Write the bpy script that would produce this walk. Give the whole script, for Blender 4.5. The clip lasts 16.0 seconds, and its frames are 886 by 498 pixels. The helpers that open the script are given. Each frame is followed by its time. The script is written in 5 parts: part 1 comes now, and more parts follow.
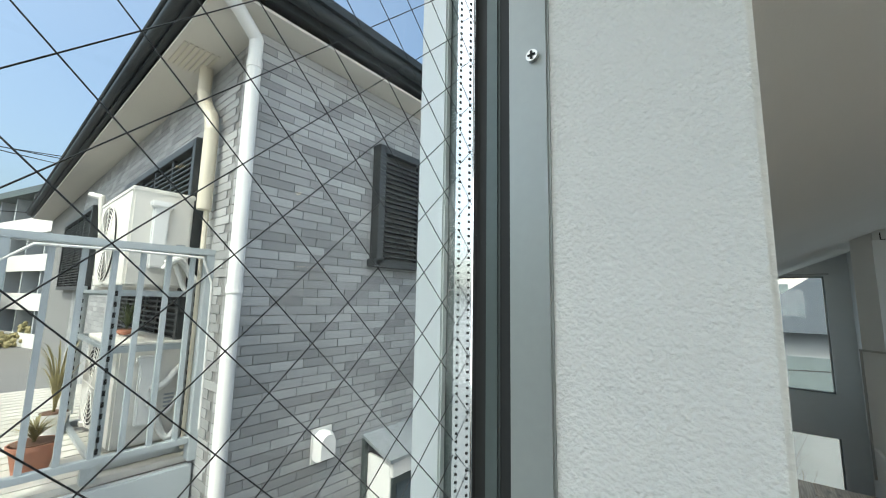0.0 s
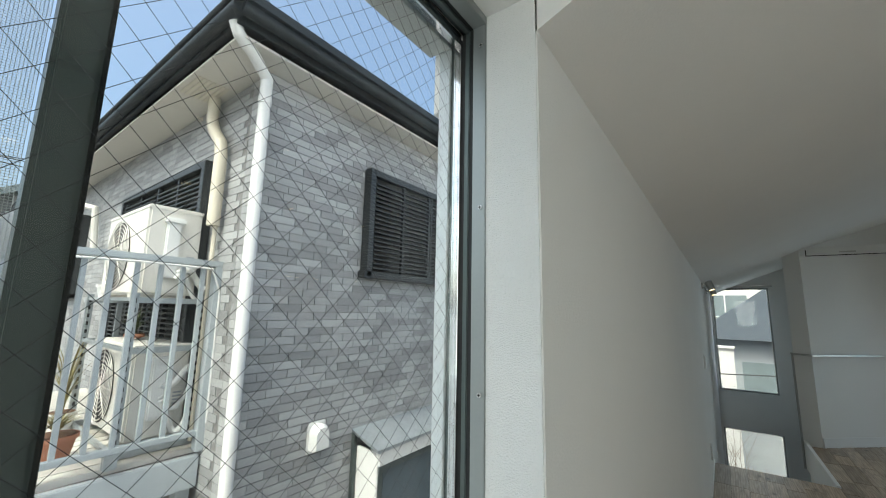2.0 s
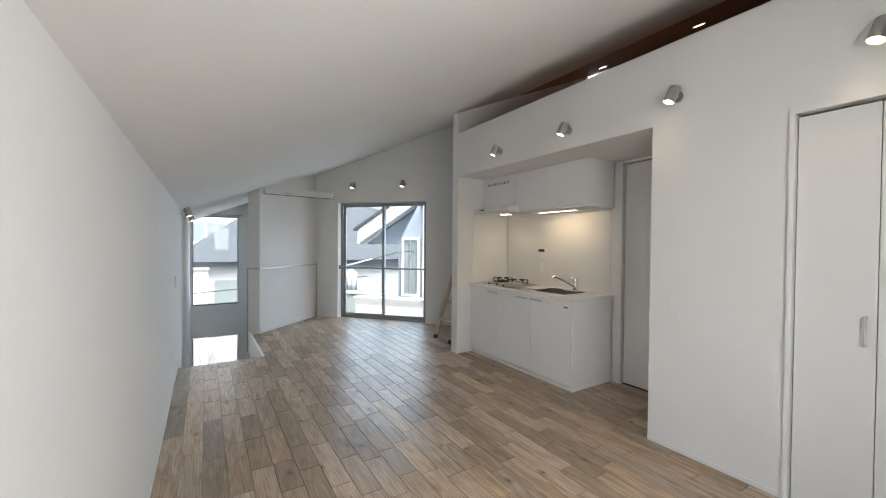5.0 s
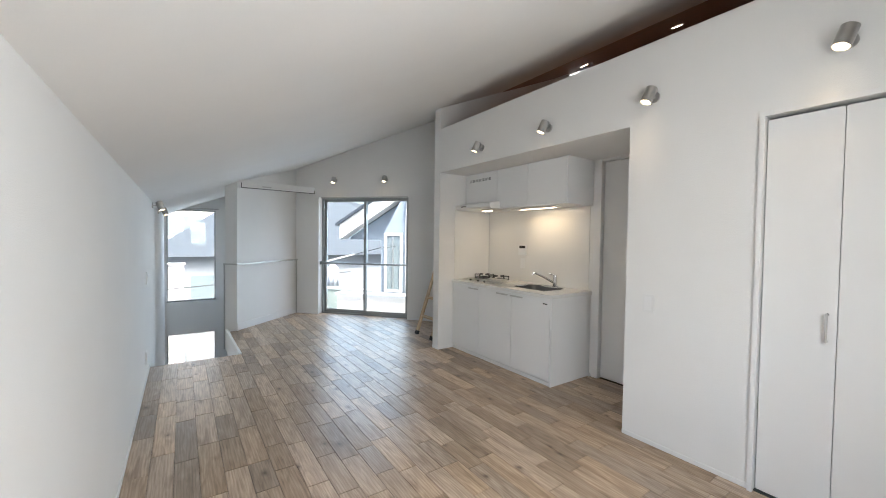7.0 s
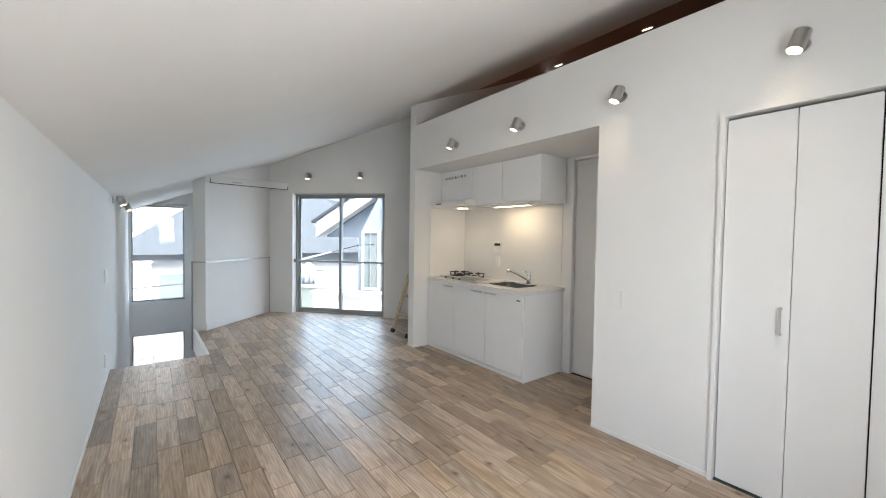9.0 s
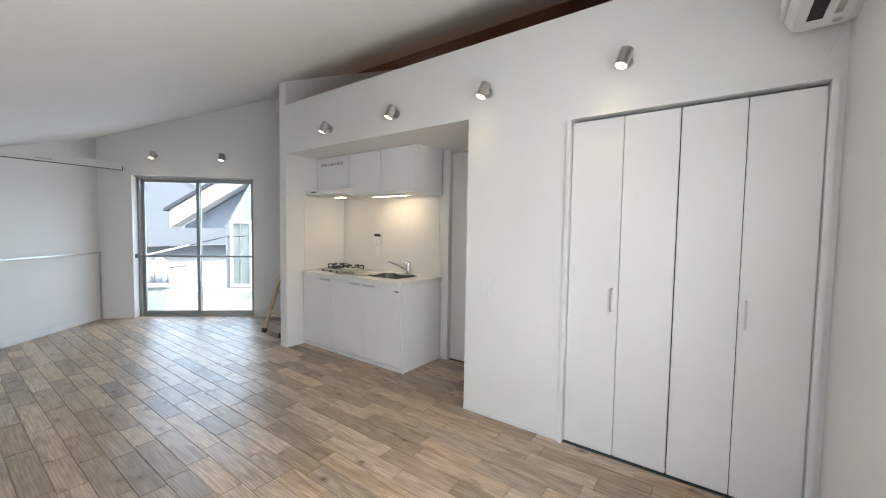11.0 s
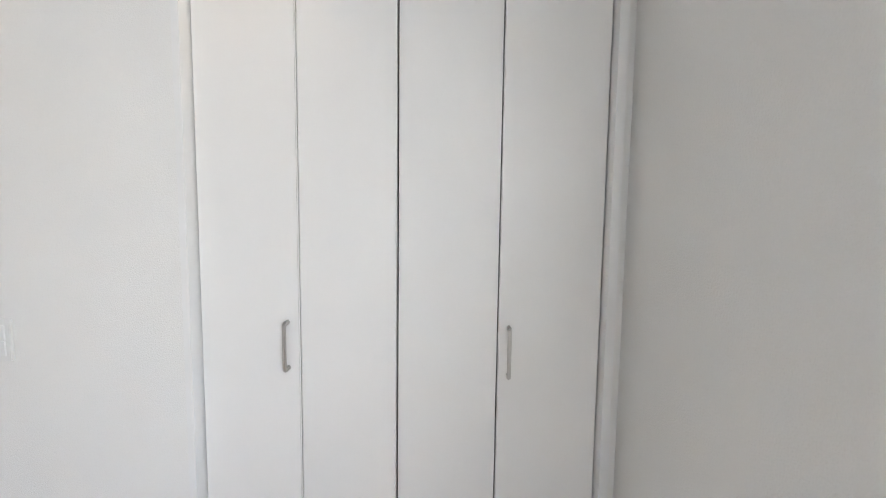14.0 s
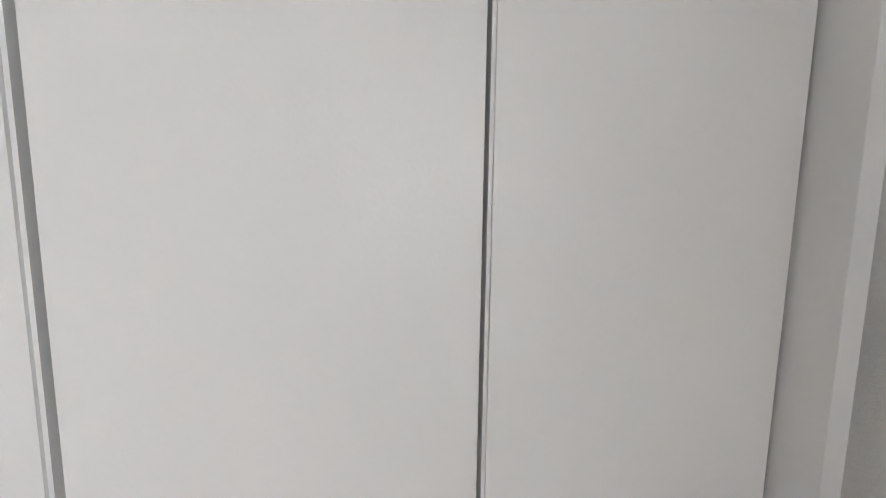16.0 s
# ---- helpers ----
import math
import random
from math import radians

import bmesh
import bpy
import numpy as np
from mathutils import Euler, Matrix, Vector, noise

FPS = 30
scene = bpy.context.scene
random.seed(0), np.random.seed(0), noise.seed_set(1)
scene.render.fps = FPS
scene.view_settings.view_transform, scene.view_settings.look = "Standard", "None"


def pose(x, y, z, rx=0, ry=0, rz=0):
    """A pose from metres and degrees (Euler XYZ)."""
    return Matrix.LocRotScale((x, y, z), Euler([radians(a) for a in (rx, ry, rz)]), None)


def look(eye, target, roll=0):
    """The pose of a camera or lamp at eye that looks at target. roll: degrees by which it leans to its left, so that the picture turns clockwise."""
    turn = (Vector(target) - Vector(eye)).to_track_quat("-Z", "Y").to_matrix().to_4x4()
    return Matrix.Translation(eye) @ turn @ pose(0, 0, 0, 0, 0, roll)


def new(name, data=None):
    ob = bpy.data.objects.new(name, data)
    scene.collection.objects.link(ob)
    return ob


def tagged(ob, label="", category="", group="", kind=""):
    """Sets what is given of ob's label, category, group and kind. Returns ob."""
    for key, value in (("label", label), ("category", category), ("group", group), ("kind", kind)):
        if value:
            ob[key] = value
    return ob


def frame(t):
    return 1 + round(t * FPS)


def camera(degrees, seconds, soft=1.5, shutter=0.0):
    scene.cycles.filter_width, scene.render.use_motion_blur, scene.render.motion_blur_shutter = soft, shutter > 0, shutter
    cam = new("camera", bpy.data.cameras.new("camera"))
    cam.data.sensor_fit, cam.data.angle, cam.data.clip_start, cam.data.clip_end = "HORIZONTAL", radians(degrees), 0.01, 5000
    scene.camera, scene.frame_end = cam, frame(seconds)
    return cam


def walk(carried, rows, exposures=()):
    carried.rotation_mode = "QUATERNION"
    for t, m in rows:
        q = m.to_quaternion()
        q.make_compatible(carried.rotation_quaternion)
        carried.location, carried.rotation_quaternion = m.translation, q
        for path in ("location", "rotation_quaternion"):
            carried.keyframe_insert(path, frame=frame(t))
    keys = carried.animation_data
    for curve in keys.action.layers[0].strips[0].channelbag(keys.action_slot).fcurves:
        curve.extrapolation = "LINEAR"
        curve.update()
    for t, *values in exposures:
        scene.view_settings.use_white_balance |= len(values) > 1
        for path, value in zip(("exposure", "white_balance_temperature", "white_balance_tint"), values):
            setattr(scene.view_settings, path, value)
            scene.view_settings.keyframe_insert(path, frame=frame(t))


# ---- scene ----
cam = camera(98.8, 16.0, soft=1.0)
PATH = [
    (0, (0.194, -0.350, 1.392), (-1.065, 1.182, 1.652), 1.1),
    (0.5, (0.242, -0.437, 1.388), (-1.198, 0.915, 1.706), 1.4),
    (1, (0.277, -0.550, 1.362), (-1.162, 0.788, 1.736), 1.1),
    (1.5, (0.289, -0.582, 1.379), (-1.095, 0.819, 1.729), 1.1),
    (2, (0.371, -0.620, 1.374), (-0.795, 0.974, 1.688), 1.2),
    (2.5, (0.392, -0.717, 1.380), (-0.133, 1.194, 1.652), 0.8),
    (3, (0.416, -0.779, 1.384), (0.643, 1.195, 1.610), 0.5),
    (3.5, (0.445, -0.815, 1.371), (1.168, 1.044, 1.519), 0.1),
    (4, (0.443, -0.844, 1.352), (1.373, 0.926, 1.408), 0.2),
    (6.5, (0.476, -0.867, 1.361), (1.585, 0.797, 1.306), 0.7),
    (7, (0.483, -0.868, 1.366), (1.615, 0.779, 1.311), 0.8),
    (7.5, (0.485, -0.868, 1.370), (1.641, 0.763, 1.307), 0.8),
    (8, (0.489, -0.869, 1.366), (1.664, 0.747, 1.304), 0.9),
    (10.5, (0.652, -0.920, 1.352), (2.116, 0.440, 1.259), 0.9),
    (11, (0.682, -0.917, 1.356), (2.297, 0.258, 1.254), 0.9),
    (11.5, (0.775, -0.933, 1.357), (2.518, 0.042, 1.251), 0.7),
    (12, (0.933, -0.936, 1.345), (2.768, -0.147, 1.242), 0.8),
    (12.5, (1.166, -0.940, 1.332), (3.064, -0.319, 1.229), 0.7),
    (13, (1.399, -0.869, 1.337), (3.346, -0.425, 1.229), 0.9),
    (13.5, (1.698, -0.885, 1.316), (3.681, -0.653, 1.193), 0.8),
    (14, (2.045, -0.907, 1.316), (4.037, -0.802, 1.164), 0.7),
    (14.5, (2.311, -0.893, 1.323), (4.304, -0.896, 1.154), 0.6),
    (15, (2.575, -0.950, 1.331), (4.563, -1.060, 1.134), 0.6),
    (15.5, (2.786, -0.952, 1.360), (4.772, -1.104, 1.181), 0.7),
    (16, (2.820, -0.926, 1.390), (4.774, -1.291, 1.173), 0.7),
]
EXPOSURES = [
    (0.0, 0.12, 6150, -2), (1.8, 0.15, 6150, -2), (2.4, 0.32, 6800, 8), (3.0, 0.85, 7800, 13), (3.6, 1.02, 7800, 13),
    (4.2, 1.15, 6700, 10), (6.3, 1.55, 6050, 9), (11.0, 1.75, 6050, 9), (12.5, 1.64, 6050, 9), (13.3, 1.74, 5950, 10), (14.0, 1.74, 5950, 10), (16.0, 1.64, 6000, 11),
]
walk(cam, [(t, look(eye, target, roll)) for t, eye, target, roll in PATH], EXPOSURES)

# ---- daylight ----
world = bpy.data.worlds.new("sky")
scene.world = world
world.use_nodes = True
wn = world.node_tree.nodes
sky = wn.new("ShaderNodeTexSky")
sky.sky_type = "NISHITA"
sky.sun_disc = False
SUN_TO = Vector((0.10, -0.62, 1.0)).normalized()
sky.sun_elevation = math.asin(SUN_TO.z)
sky.sun_rotation = math.atan2(SUN_TO.x, SUN_TO.y)
sky.air_density, sky.dust_density, sky.ozone_density = 1.0, 7.0, 1.0
world.node_tree.links.new(sky.outputs[0], wn["Background"].inputs[0])
wn["Background"].inputs[1].default_value = 0.30
sun = new("sun", bpy.data.lights.new("sun", "SUN"))
sun.data.energy, sun.data.angle, sun.data.color = 2.1, radians(0.5), (1.0, 0.96, 0.9)
sun.matrix_world = look(SUN_TO * 30, (0, 0, 0))


def lamp(name, kind, place, target, energy, color, size=0.05, spread=110):
    ob = new(name, bpy.data.lights.new(name, kind))
    ob.data.energy, ob.data.color = energy, color
    if kind == "SPOT":
        ob.data.spot_size, ob.data.spot_blend, ob.data.shadow_soft_size = radians(spread), 0.8, size
    elif kind == "AREA":
        ob.data.shape = "RECTANGLE"
        ob.data.size, ob.data.size_y = size
    ob.matrix_world = look(place, target)
    return ob


WARM = (1.0, 0.72, 0.42)

# skylight that comes in at the three large openings
SKYBLUE = (0.80, 0.91, 1.0)
door_sky = lamp("skylight_door", "AREA", (3.20, 5.64, 1.15), (2.20, 4.73, 0.75), 6.5, (0.68, 0.85, 1.0), (1.5, 1.8))
door_sky.data.spread = radians(105)
lamp("skylight_end_window", "AREA", (1.3, -1.46, 1.45), (1.3, 0.5, 1.0), 11, (1.0, 0.975, 0.94), (1.1, 0.95))
lamp("skylight_stair_window", "AREA", (0.64, 8.02, 0.95), (0.64, 6.0, 0.6), 2, SKYBLUE, (0.78, 1.75))
lamp("skylight_left_window", "AREA", (-0.03, -0.66, 1.2), (1.0, -0.66, 1.0), 1.0, SKYBLUE, (0.9, 1.2))
# under-cabinet lamp and the hood's lamp
lamp("undercabinet_light", "AREA", (3.66, 1.95, 1.69), (3.72, 1.95, 0.9), 0.62, WARM, (0.5, 0.05))
lamp("hood_light", "SPOT", (3.62, 2.72, 1.70), (3.66, 2.72, 0.8), 0.9, WARM, 0.03, 120)

# ---- materials ----


def node_mat(name, rough=0.5, metal=0.0, spec=0.5):
    m = bpy.data.materials.new(name)
    m.use_nodes = True
    p = m.node_tree.nodes["Principled BSDF"]
    p.inputs["Roughness"].default_value, p.inputs["Metallic"].default_value = rough, metal
    p.inputs["Specular IOR Level"].default_value = spec
    return m, m.node_tree.nodes, m.node_tree.links, p


def ramp(n, stops):
    r = n.new("ShaderNodeValToRGB")
    while len(r.color_ramp.elements) < len(stops):
        r.color_ramp.elements.new(0.5)
    for e, (pos, c) in zip(r.color_ramp.elements, stops):
        e.position, e.color = pos, (*c, 1)
    return r


def mapped(n, l, scale, space="Object", offset=None):
    tc, mp = n.new("ShaderNodeTexCoord"), n.new("ShaderNodeMapping")
    l.new(tc.outputs[space], mp.inputs[0])
    mp.inputs["Scale"].default_value = scale
    if offset is not None:
        l.new(offset, mp.inputs["Location"])
    return mp


def speckled(name, color, vary=0.06, scale=6.0, grain=140.0, rough=0.6, metal=0.0, bump=0.0, dirt=0.0, spec=0.5, bump_scale=None, rand=0.0):
    """A plain surface with soft blotches, a fine grain and, if asked, relief and dirt."""
    m, n, l, p = node_mat(name, rough, metal, spec)
    mp = mapped(n, l, (1, 1, 1))
    a, b = n.new("ShaderNodeTexNoise"), n.new("ShaderNodeTexNoise")
    a.inputs["Scale"].default_value, a.inputs["Detail"].default_value = scale, 4
    b.inputs["Scale"].default_value, b.inputs["Detail"].default_value = grain, 3
    l.new(mp.outputs[0], a.inputs[0]), l.new(mp.outputs[0], b.inputs[0])
    lo = [max(0, c * (1 - vary)) for c in color]
    hi = [min(1, c * (1 + vary * 0.6)) for c in color]
    r = ramp(n, [(0.3, lo), (0.7, hi)])
    mix = n.new("ShaderNodeMath")
    mix.operation = "MULTIPLY_ADD"
    mix.inputs[1].default_value = 0.35
    l.new(b.outputs[0], mix.inputs[0]), l.new(a.outputs[0], mix.inputs[2])
    sub = n.new("ShaderNodeMath")
    sub.operation = "SUBTRACT"
    sub.inputs[1].default_value = 0.175
    l.new(mix.outputs[0], sub.inputs[0])
    l.new(sub.outputs[0], r.inputs[0])
    out = r.outputs[0]
    if dirt:
        d = n.new("ShaderNodeTexNoise")
        d.inputs["Scale"].default_value, d.inputs["Detail"].default_value, d.inputs["Roughness"].default_value = 1.7, 8, 0.7
        l.new(mp.outputs[0], d.inputs[0])
        dr = ramp(n, [(0.48, (0, 0, 0)), (0.72, (dirt, dirt, dirt))])
        l.new(d.outputs[0], dr.inputs[0])
        mx = n.new("ShaderNodeMixRGB")
        l.new(dr.outputs[0], mx.inputs[0]), l.new(out, mx.inputs[1])
        mx.inputs[2].default_value = (*[c * 0.45 for c in color], 1)
        out = mx.outputs[0]
    if rand:
        oi, hs = n.new("ShaderNodeObjectInfo"), n.new("ShaderNodeHueSaturation")
        mr = n.new("ShaderNodeMapRange")
        mr.inputs["To Min"].default_value, mr.inputs["To Max"].default_value = 1 - rand, 1 + rand
        l.new(oi.outputs["Random"], mr.inputs[0]), l.new(mr.outputs[0], hs.inputs["Value"]), l.new(out, hs.inputs["Color"])
        out = hs.outputs[0]
    l.new(out, p.inputs["Base Color"])
    rr = n.new("ShaderNodeMapRange")
    rr.inputs["To Min"].default_value, rr.inputs["To Max"].default_value = max(0.02, rough - 0.12 * rough), min(1, rough + 0.12 * rough)
    l.new(a.outputs[0], rr.inputs[0]), l.new(rr.outputs[0], p.inputs["Roughness"])
    if bump:
        c = n.new("ShaderNodeTexNoise")
        c.inputs["Scale"].default_value, c.inputs["Detail"].default_value = bump_scale or grain, 3
        l.new(mp.outputs[0], c.inputs[0])
        bp = n.new("ShaderNodeBump")
        bp.inputs["Strength"].default_value, bp.inputs["Distance"].default_value = bump, 0.002
        l.new(c.outputs[0], bp.inputs["Height"]), l.new(bp.outputs[0], p.inputs["Normal"])
    return m


def oak(name="oak_plank", along=1):
    """Oiled oak: each board has its own tone, grain along its length, knots here and there."""
    m, n, l, p = node_mat(name, 0.42)
    oi = n.new("ShaderNodeObjectInfo")
    off = n.new("ShaderNodeVectorMath")
    off.operation = "SCALE"
    off.inputs[0].default_value = (31.0, 17.0, 5.0)
    l.new(oi.outputs["Random"], off.inputs["Scale"])
    sc = [17.0, 17.0, 17.0]
    sc[along] = 2.4
    mp = mapped(n, l, sc, offset=off.outputs[0])
    g = n.new("ShaderNodeTexNoise")
    g.inputs["Scale"].default_value, g.inputs["Detail"].default_value, g.inputs["Distortion"].default_value = 1.2, 6, 1.6
    l.new(mp.outputs[0], g.inputs[0])
    sc2 = [180.0, 180.0, 180.0]
    sc2[along] = 7.0
    mp2 = mapped(n, l, sc2, offset=off.outputs[0])
    f = n.new("ShaderNodeTexNoise")
    f.inputs["Scale"].default_value, f.inputs["Detail"].default_value = 1.0, 3
    l.new(mp2.outputs[0], f.inputs[0])
    r1 = ramp(n, [(0.28, (0.29, 0.205, 0.130)), (0.5, (0.44, 0.325, 0.218)), (0.72, (0.55, 0.425, 0.295))])
    l.new(g.outputs[0], r1.inputs[0])
    r2 = ramp(n, [(0.3, (0.72, 0.70, 0.68)), (0.6, (1, 1, 1))])
    l.new(f.outputs[0], r2.inputs[0])
    mu = n.new("ShaderNodeMixRGB")
    mu.blend_type = "MULTIPLY"
    mu.inputs[0].default_value = 0.8
    l.new(r1.outputs[0], mu.inputs[1]), l.new(r2.outputs[0], mu.inputs[2])
    # arched growth rings
    wv, wr, wx = n.new("ShaderNodeTexWave"), ramp(n, [(0.25, (0.80, 0.77, 0.74)), (0.6, (1, 1, 1))]), n.new("ShaderNodeMixRGB")
    wv.inputs["Scale"].default_value, wv.inputs["Distortion"].default_value, wv.inputs["Detail"].default_value = 1.1, 7.0, 2.0
    wv.inputs["Detail Scale"].default_value = 0.9
    wx.blend_type = "MULTIPLY"
    wx.inputs[0].default_value = 0.75
    l.new(mp.outputs[0], wv.inputs[0]), l.new(wv.outputs["Fac"], wr.inputs[0])
    l.new(mu.outputs[0], wx.inputs[1]), l.new(wr.outputs[0], wx.inputs[2])
    # knots
    sc3 = [4.2, 4.2, 4.2]
    sc3[along] = 2.3
    mp3 = mapped(n, l, sc3, offset=off.outputs[0])
    v = n.new("ShaderNodeTexVoronoi")
    v.voronoi_dimensions = "2D"
    v.inputs["Scale"].default_value = 0.62
    wn3, wa3 = n.new("ShaderNodeTexNoise"), n.new("ShaderNodeVectorMath")
    wn3.inputs["Scale"].default_value, wn3.inputs["Detail"].default_value = 5.0, 3
    wa3.operation = "MULTIPLY_ADD"
    wa3.inputs[1].default_value = (0.10, 0.10, 0.10)
    l.new(mp3.outputs[0], wn3.inputs[0]), l.new(wn3.outputs["Color"], wa3.inputs[0]), l.new(mp3.outputs[0], wa3.inputs[2])
    l.new(wa3.outputs[0], v.inputs[0])
    kr = ramp(n, [(0.012, (0.9, 0.9, 0.9)), (0.03, (0.45, 0.45, 0.45)), (0.075, (0, 0, 0))])
    l.new(v.outputs["Distance"], kr.inputs[0])
    kx = n.new("ShaderNodeMixRGB")
    l.new(kr.outputs[0], kx.inputs[0]), l.new(wx.outputs[0], kx.inputs[1])
    kx.inputs[2].default_value = (0.10, 0.06, 0.036, 1)
    hs = n.new("ShaderNodeHueSaturation")
    mr, mr2 = n.new("ShaderNodeMapRange"), n.new("ShaderNodeMapRange")
    mr.inputs["To Min"].default_value, mr.inputs["To Max"].default_value = 0.70, 1.28
    l.new(oi.outputs["Random"], mr.inputs[0]), l.new(mr.outputs[0], hs.inputs["Value"])
    fr = n.new("ShaderNodeMath")
    fr.operation = "FRACT"
    sc5 = n.new("ShaderNodeMath")
    sc5.operation = "MULTIPLY"
    sc5.inputs[1].default_value = 7.13
    l.new(oi.outputs["Random"], sc5.inputs[0]), l.new(sc5.outputs[0], fr.inputs[0]), l.new(fr.outputs[0], mr2.inputs[0])
    mr2.inputs["To Min"].default_value, mr2.inputs["To Max"].default_value = 0.78, 1.02
    l.new(mr2.outputs[0], hs.inputs["Saturation"])
    l.new(kx.outputs[0], hs.inputs["Color"]), l.new(hs.outputs[0], p.inputs["Base Color"])
    rr = n.new("ShaderNodeMapRange")
    rr.inputs["To Min"].default_value, rr.inputs["To Max"].default_value = 0.43, 0.34
    l.new(f.outputs[0], rr.inputs[0]), l.new(rr.outputs[0], p.inputs["Roughness"])
    bp = n.new("ShaderNodeBump")
    bp.inputs["Strength"].default_value, bp.inputs["Distance"].default_value = 0.04, 0.001
    l.new(f.outputs[0], bp.inputs["Height"]), l.new(bp.outputs[0], p.inputs["Normal"])
    return m


def glowing(name, color, strength):
    m, n, l, p = node_mat(name, 0.5)
    p.inputs["Base Color"].default_value = (*color, 1)
    p.inputs["Emission Color"].default_value, p.inputs["Emission Strength"].default_value = (*color, 1), strength
    return m


def glass(name, tint=(0.97, 0.985, 0.98), rough=0.0):
    """A thin pane: clear, with the reflection of a polished face."""
    m = bpy.data.materials.new(name)
    m.use_nodes = True
    n, l = m.node_tree.nodes, m.node_tree.links
    n.remove(n["Principled BSDF"])
    t, g, lw, mx = n.new("ShaderNodeBsdfTransparent"), n.new("ShaderNodeBsdfGlossy"), n.new("ShaderNodeLayerWeight"), n.new("ShaderNodeMixShader")
    pw, fr = n.new("ShaderNodeMath"), n.new("ShaderNodeMath")
    pw.operation, fr.operation = "POWER", "MULTIPLY_ADD"
    pw.inputs[1].default_value, fr.inputs[1].default_value, fr.inputs[2].default_value = 5.0, 0.5, 0.025
    l.new(lw.outputs["Facing"], pw.inputs[0]), l.new(pw.outputs[0], fr.inputs[0])
    t.inputs[0].default_value = (*tint, 1)
    g.inputs["Roughness"].default_value = rough
    l.new(fr.outputs[0], mx.inputs[0]), l.new(t.outputs[0], mx.inputs[1]), l.new(g.outputs[0], mx.inputs[2])
    l.new(mx.outputs[0], n["Material Output"].inputs[0])
    return m


WALLPAPER = speckled("white_wallpaper", (0.80, 0.795, 0.775), 0.02, 2.0, 220, 0.75, bump=0.55, bump_scale=260)
JAMB_PAPER = speckled("white_textured_wallpaper", (0.80, 0.80, 0.785), 0.02, 3.0, 200, 0.7, bump=1.0, bump_scale=520)
CEILPAPER = speckled("white_ceiling_paper", (0.80, 0.79, 0.77), 0.02, 2.0, 220, 0.8, bump=0.3, bump_scale=240)
TRIM = speckled("white_painted_trim", (0.80, 0.80, 0.79), 0.02, 8, 120, 0.4)
SHEET = speckled("white_door_sheet", (0.79, 0.785, 0.77), 0.015, 3, 160, 0.38, bump=0.06, bump_scale=300)
CABWHITE = speckled("white_cabinet_laminate", (0.80, 0.80, 0.79), 0.01, 3, 100, 0.45, spec=0.35)
SPLASH = speckled("white_kitchen_panel", (0.78, 0.77, 0.74), 0.012, 3, 100, 0.16)
WORKTOP = speckled("white_artificial_marble", (0.80, 0.79, 0.765), 0.03, 20, 300, 0.22)
STEEL = speckled("brushed_steel", (0.62, 0.61, 0.60), 0.05, 12, 300, 0.3, 1.0)
DARKSTEEL = speckled("sink_steel", (0.16, 0.155, 0.15), 0.08, 14, 260, 0.32, 1.0)
CHROME = speckled("chrome", (0.75, 0.75, 0.76), 0.02, 10, 200, 0.1, 1.0)
SATIN = speckled("satin_nickel", (0.55, 0.54, 0.52), 0.04, 20, 300, 0.34, 0.9)
BLACK = speckled("black_iron", (0.018, 0.018, 0.018), 0.2, 14, 200, 0.5)
# Near-black for real black parts and for painted shade in gaps, slots and openings
GAP = speckled("black_and_gap_shade", (0.02, 0.02, 0.019), 0.1, 10, 100, 0.8)
RUBBER = speckled("black_rubber", (0.013, 0.014, 0.014), 0.15, 20, 200, 0.6)
ALU = speckled("grey_aluminium", (0.34, 0.36, 0.355), 0.05, 6, 240, 0.42, 0.55)
ALUDARK = speckled("dark_grey_aluminium", (0.10, 0.12, 0.118), 0.08, 6, 240, 0.38, 0.5)
ALUWHITE = speckled("pale_aluminium", (0.62, 0.65, 0.66), 0.03, 6, 240, 0.4, 0.2)
WIRE = speckled("glass_wire", (0.05, 0.052, 0.055), 0.1, 20, 200, 0.45, 0.8)
PANE = glass("clear_pane")
PLASTIC = speckled("white_plastic", (0.78, 0.78, 0.765), 0.015, 6, 120, 0.35)
OAK = oak()
UNDERLAY = speckled("plank_joint", (0.075, 0.05, 0.032), 0.2, 8, 90, 0.8)
PINE = speckled("pale_wood", (0.52, 0.38, 0.23), 0.18, 14, 120, 0.5)
LOFTWOOD = speckled("red_brown_loft_wood", (0.20, 0.085, 0.04), 0.25, 7, 90, 0.5)
PAPER = speckled("printed_paper", (0.52, 0.51, 0.48), 0.22, 60, 200, 0.6)
BULB = glowing("warm_bulb", (1.0, 0.76, 0.46), 3.5)
TUBE = glowing("warm_lamp_tube", (1.0, 0.78, 0.5), 2.2)
DOWN = glowing("warm_downlight", (1.0, 0.78, 0.55), 3.0)

TILE = speckled("grey_wall_tile", (0.315, 0.32, 0.32), 0.10, 9, 120, 0.55, bump=0.25, bump_scale=60, rand=0.27)
GROUT = speckled("wall_joint", (0.20, 0.20, 0.195), 0.1, 9, 120, 0.8)
ROOFDARK = speckled("dark_roof_metal", (0.018, 0.023, 0.027), 0.2, 5, 100, 0.5, spec=0.3)
SOFFIT = speckled("cream_soffit_board", (0.60, 0.575, 0.52), 0.05, 4, 100, 0.6, dirt=0.15)
PIPEWHITE = speckled("white_rain_pipe", (0.72, 0.72, 0.70), 0.04, 6, 100, 0.35, dirt=0.15)
PIPECREAM = speckled("cream_pipe", (0.62, 0.57, 0.46), 0.05, 6, 100, 0.45, dirt=0.2)
SHUTTER = speckled("black_shutter", (0.03, 0.034, 0.036), 0.2, 5, 150, 0.42)
RAILWHITE = speckled("pale_rail_paint", (0.43, 0.47, 0.49), 0.06, 7, 140, 0.45, dirt=0.25)
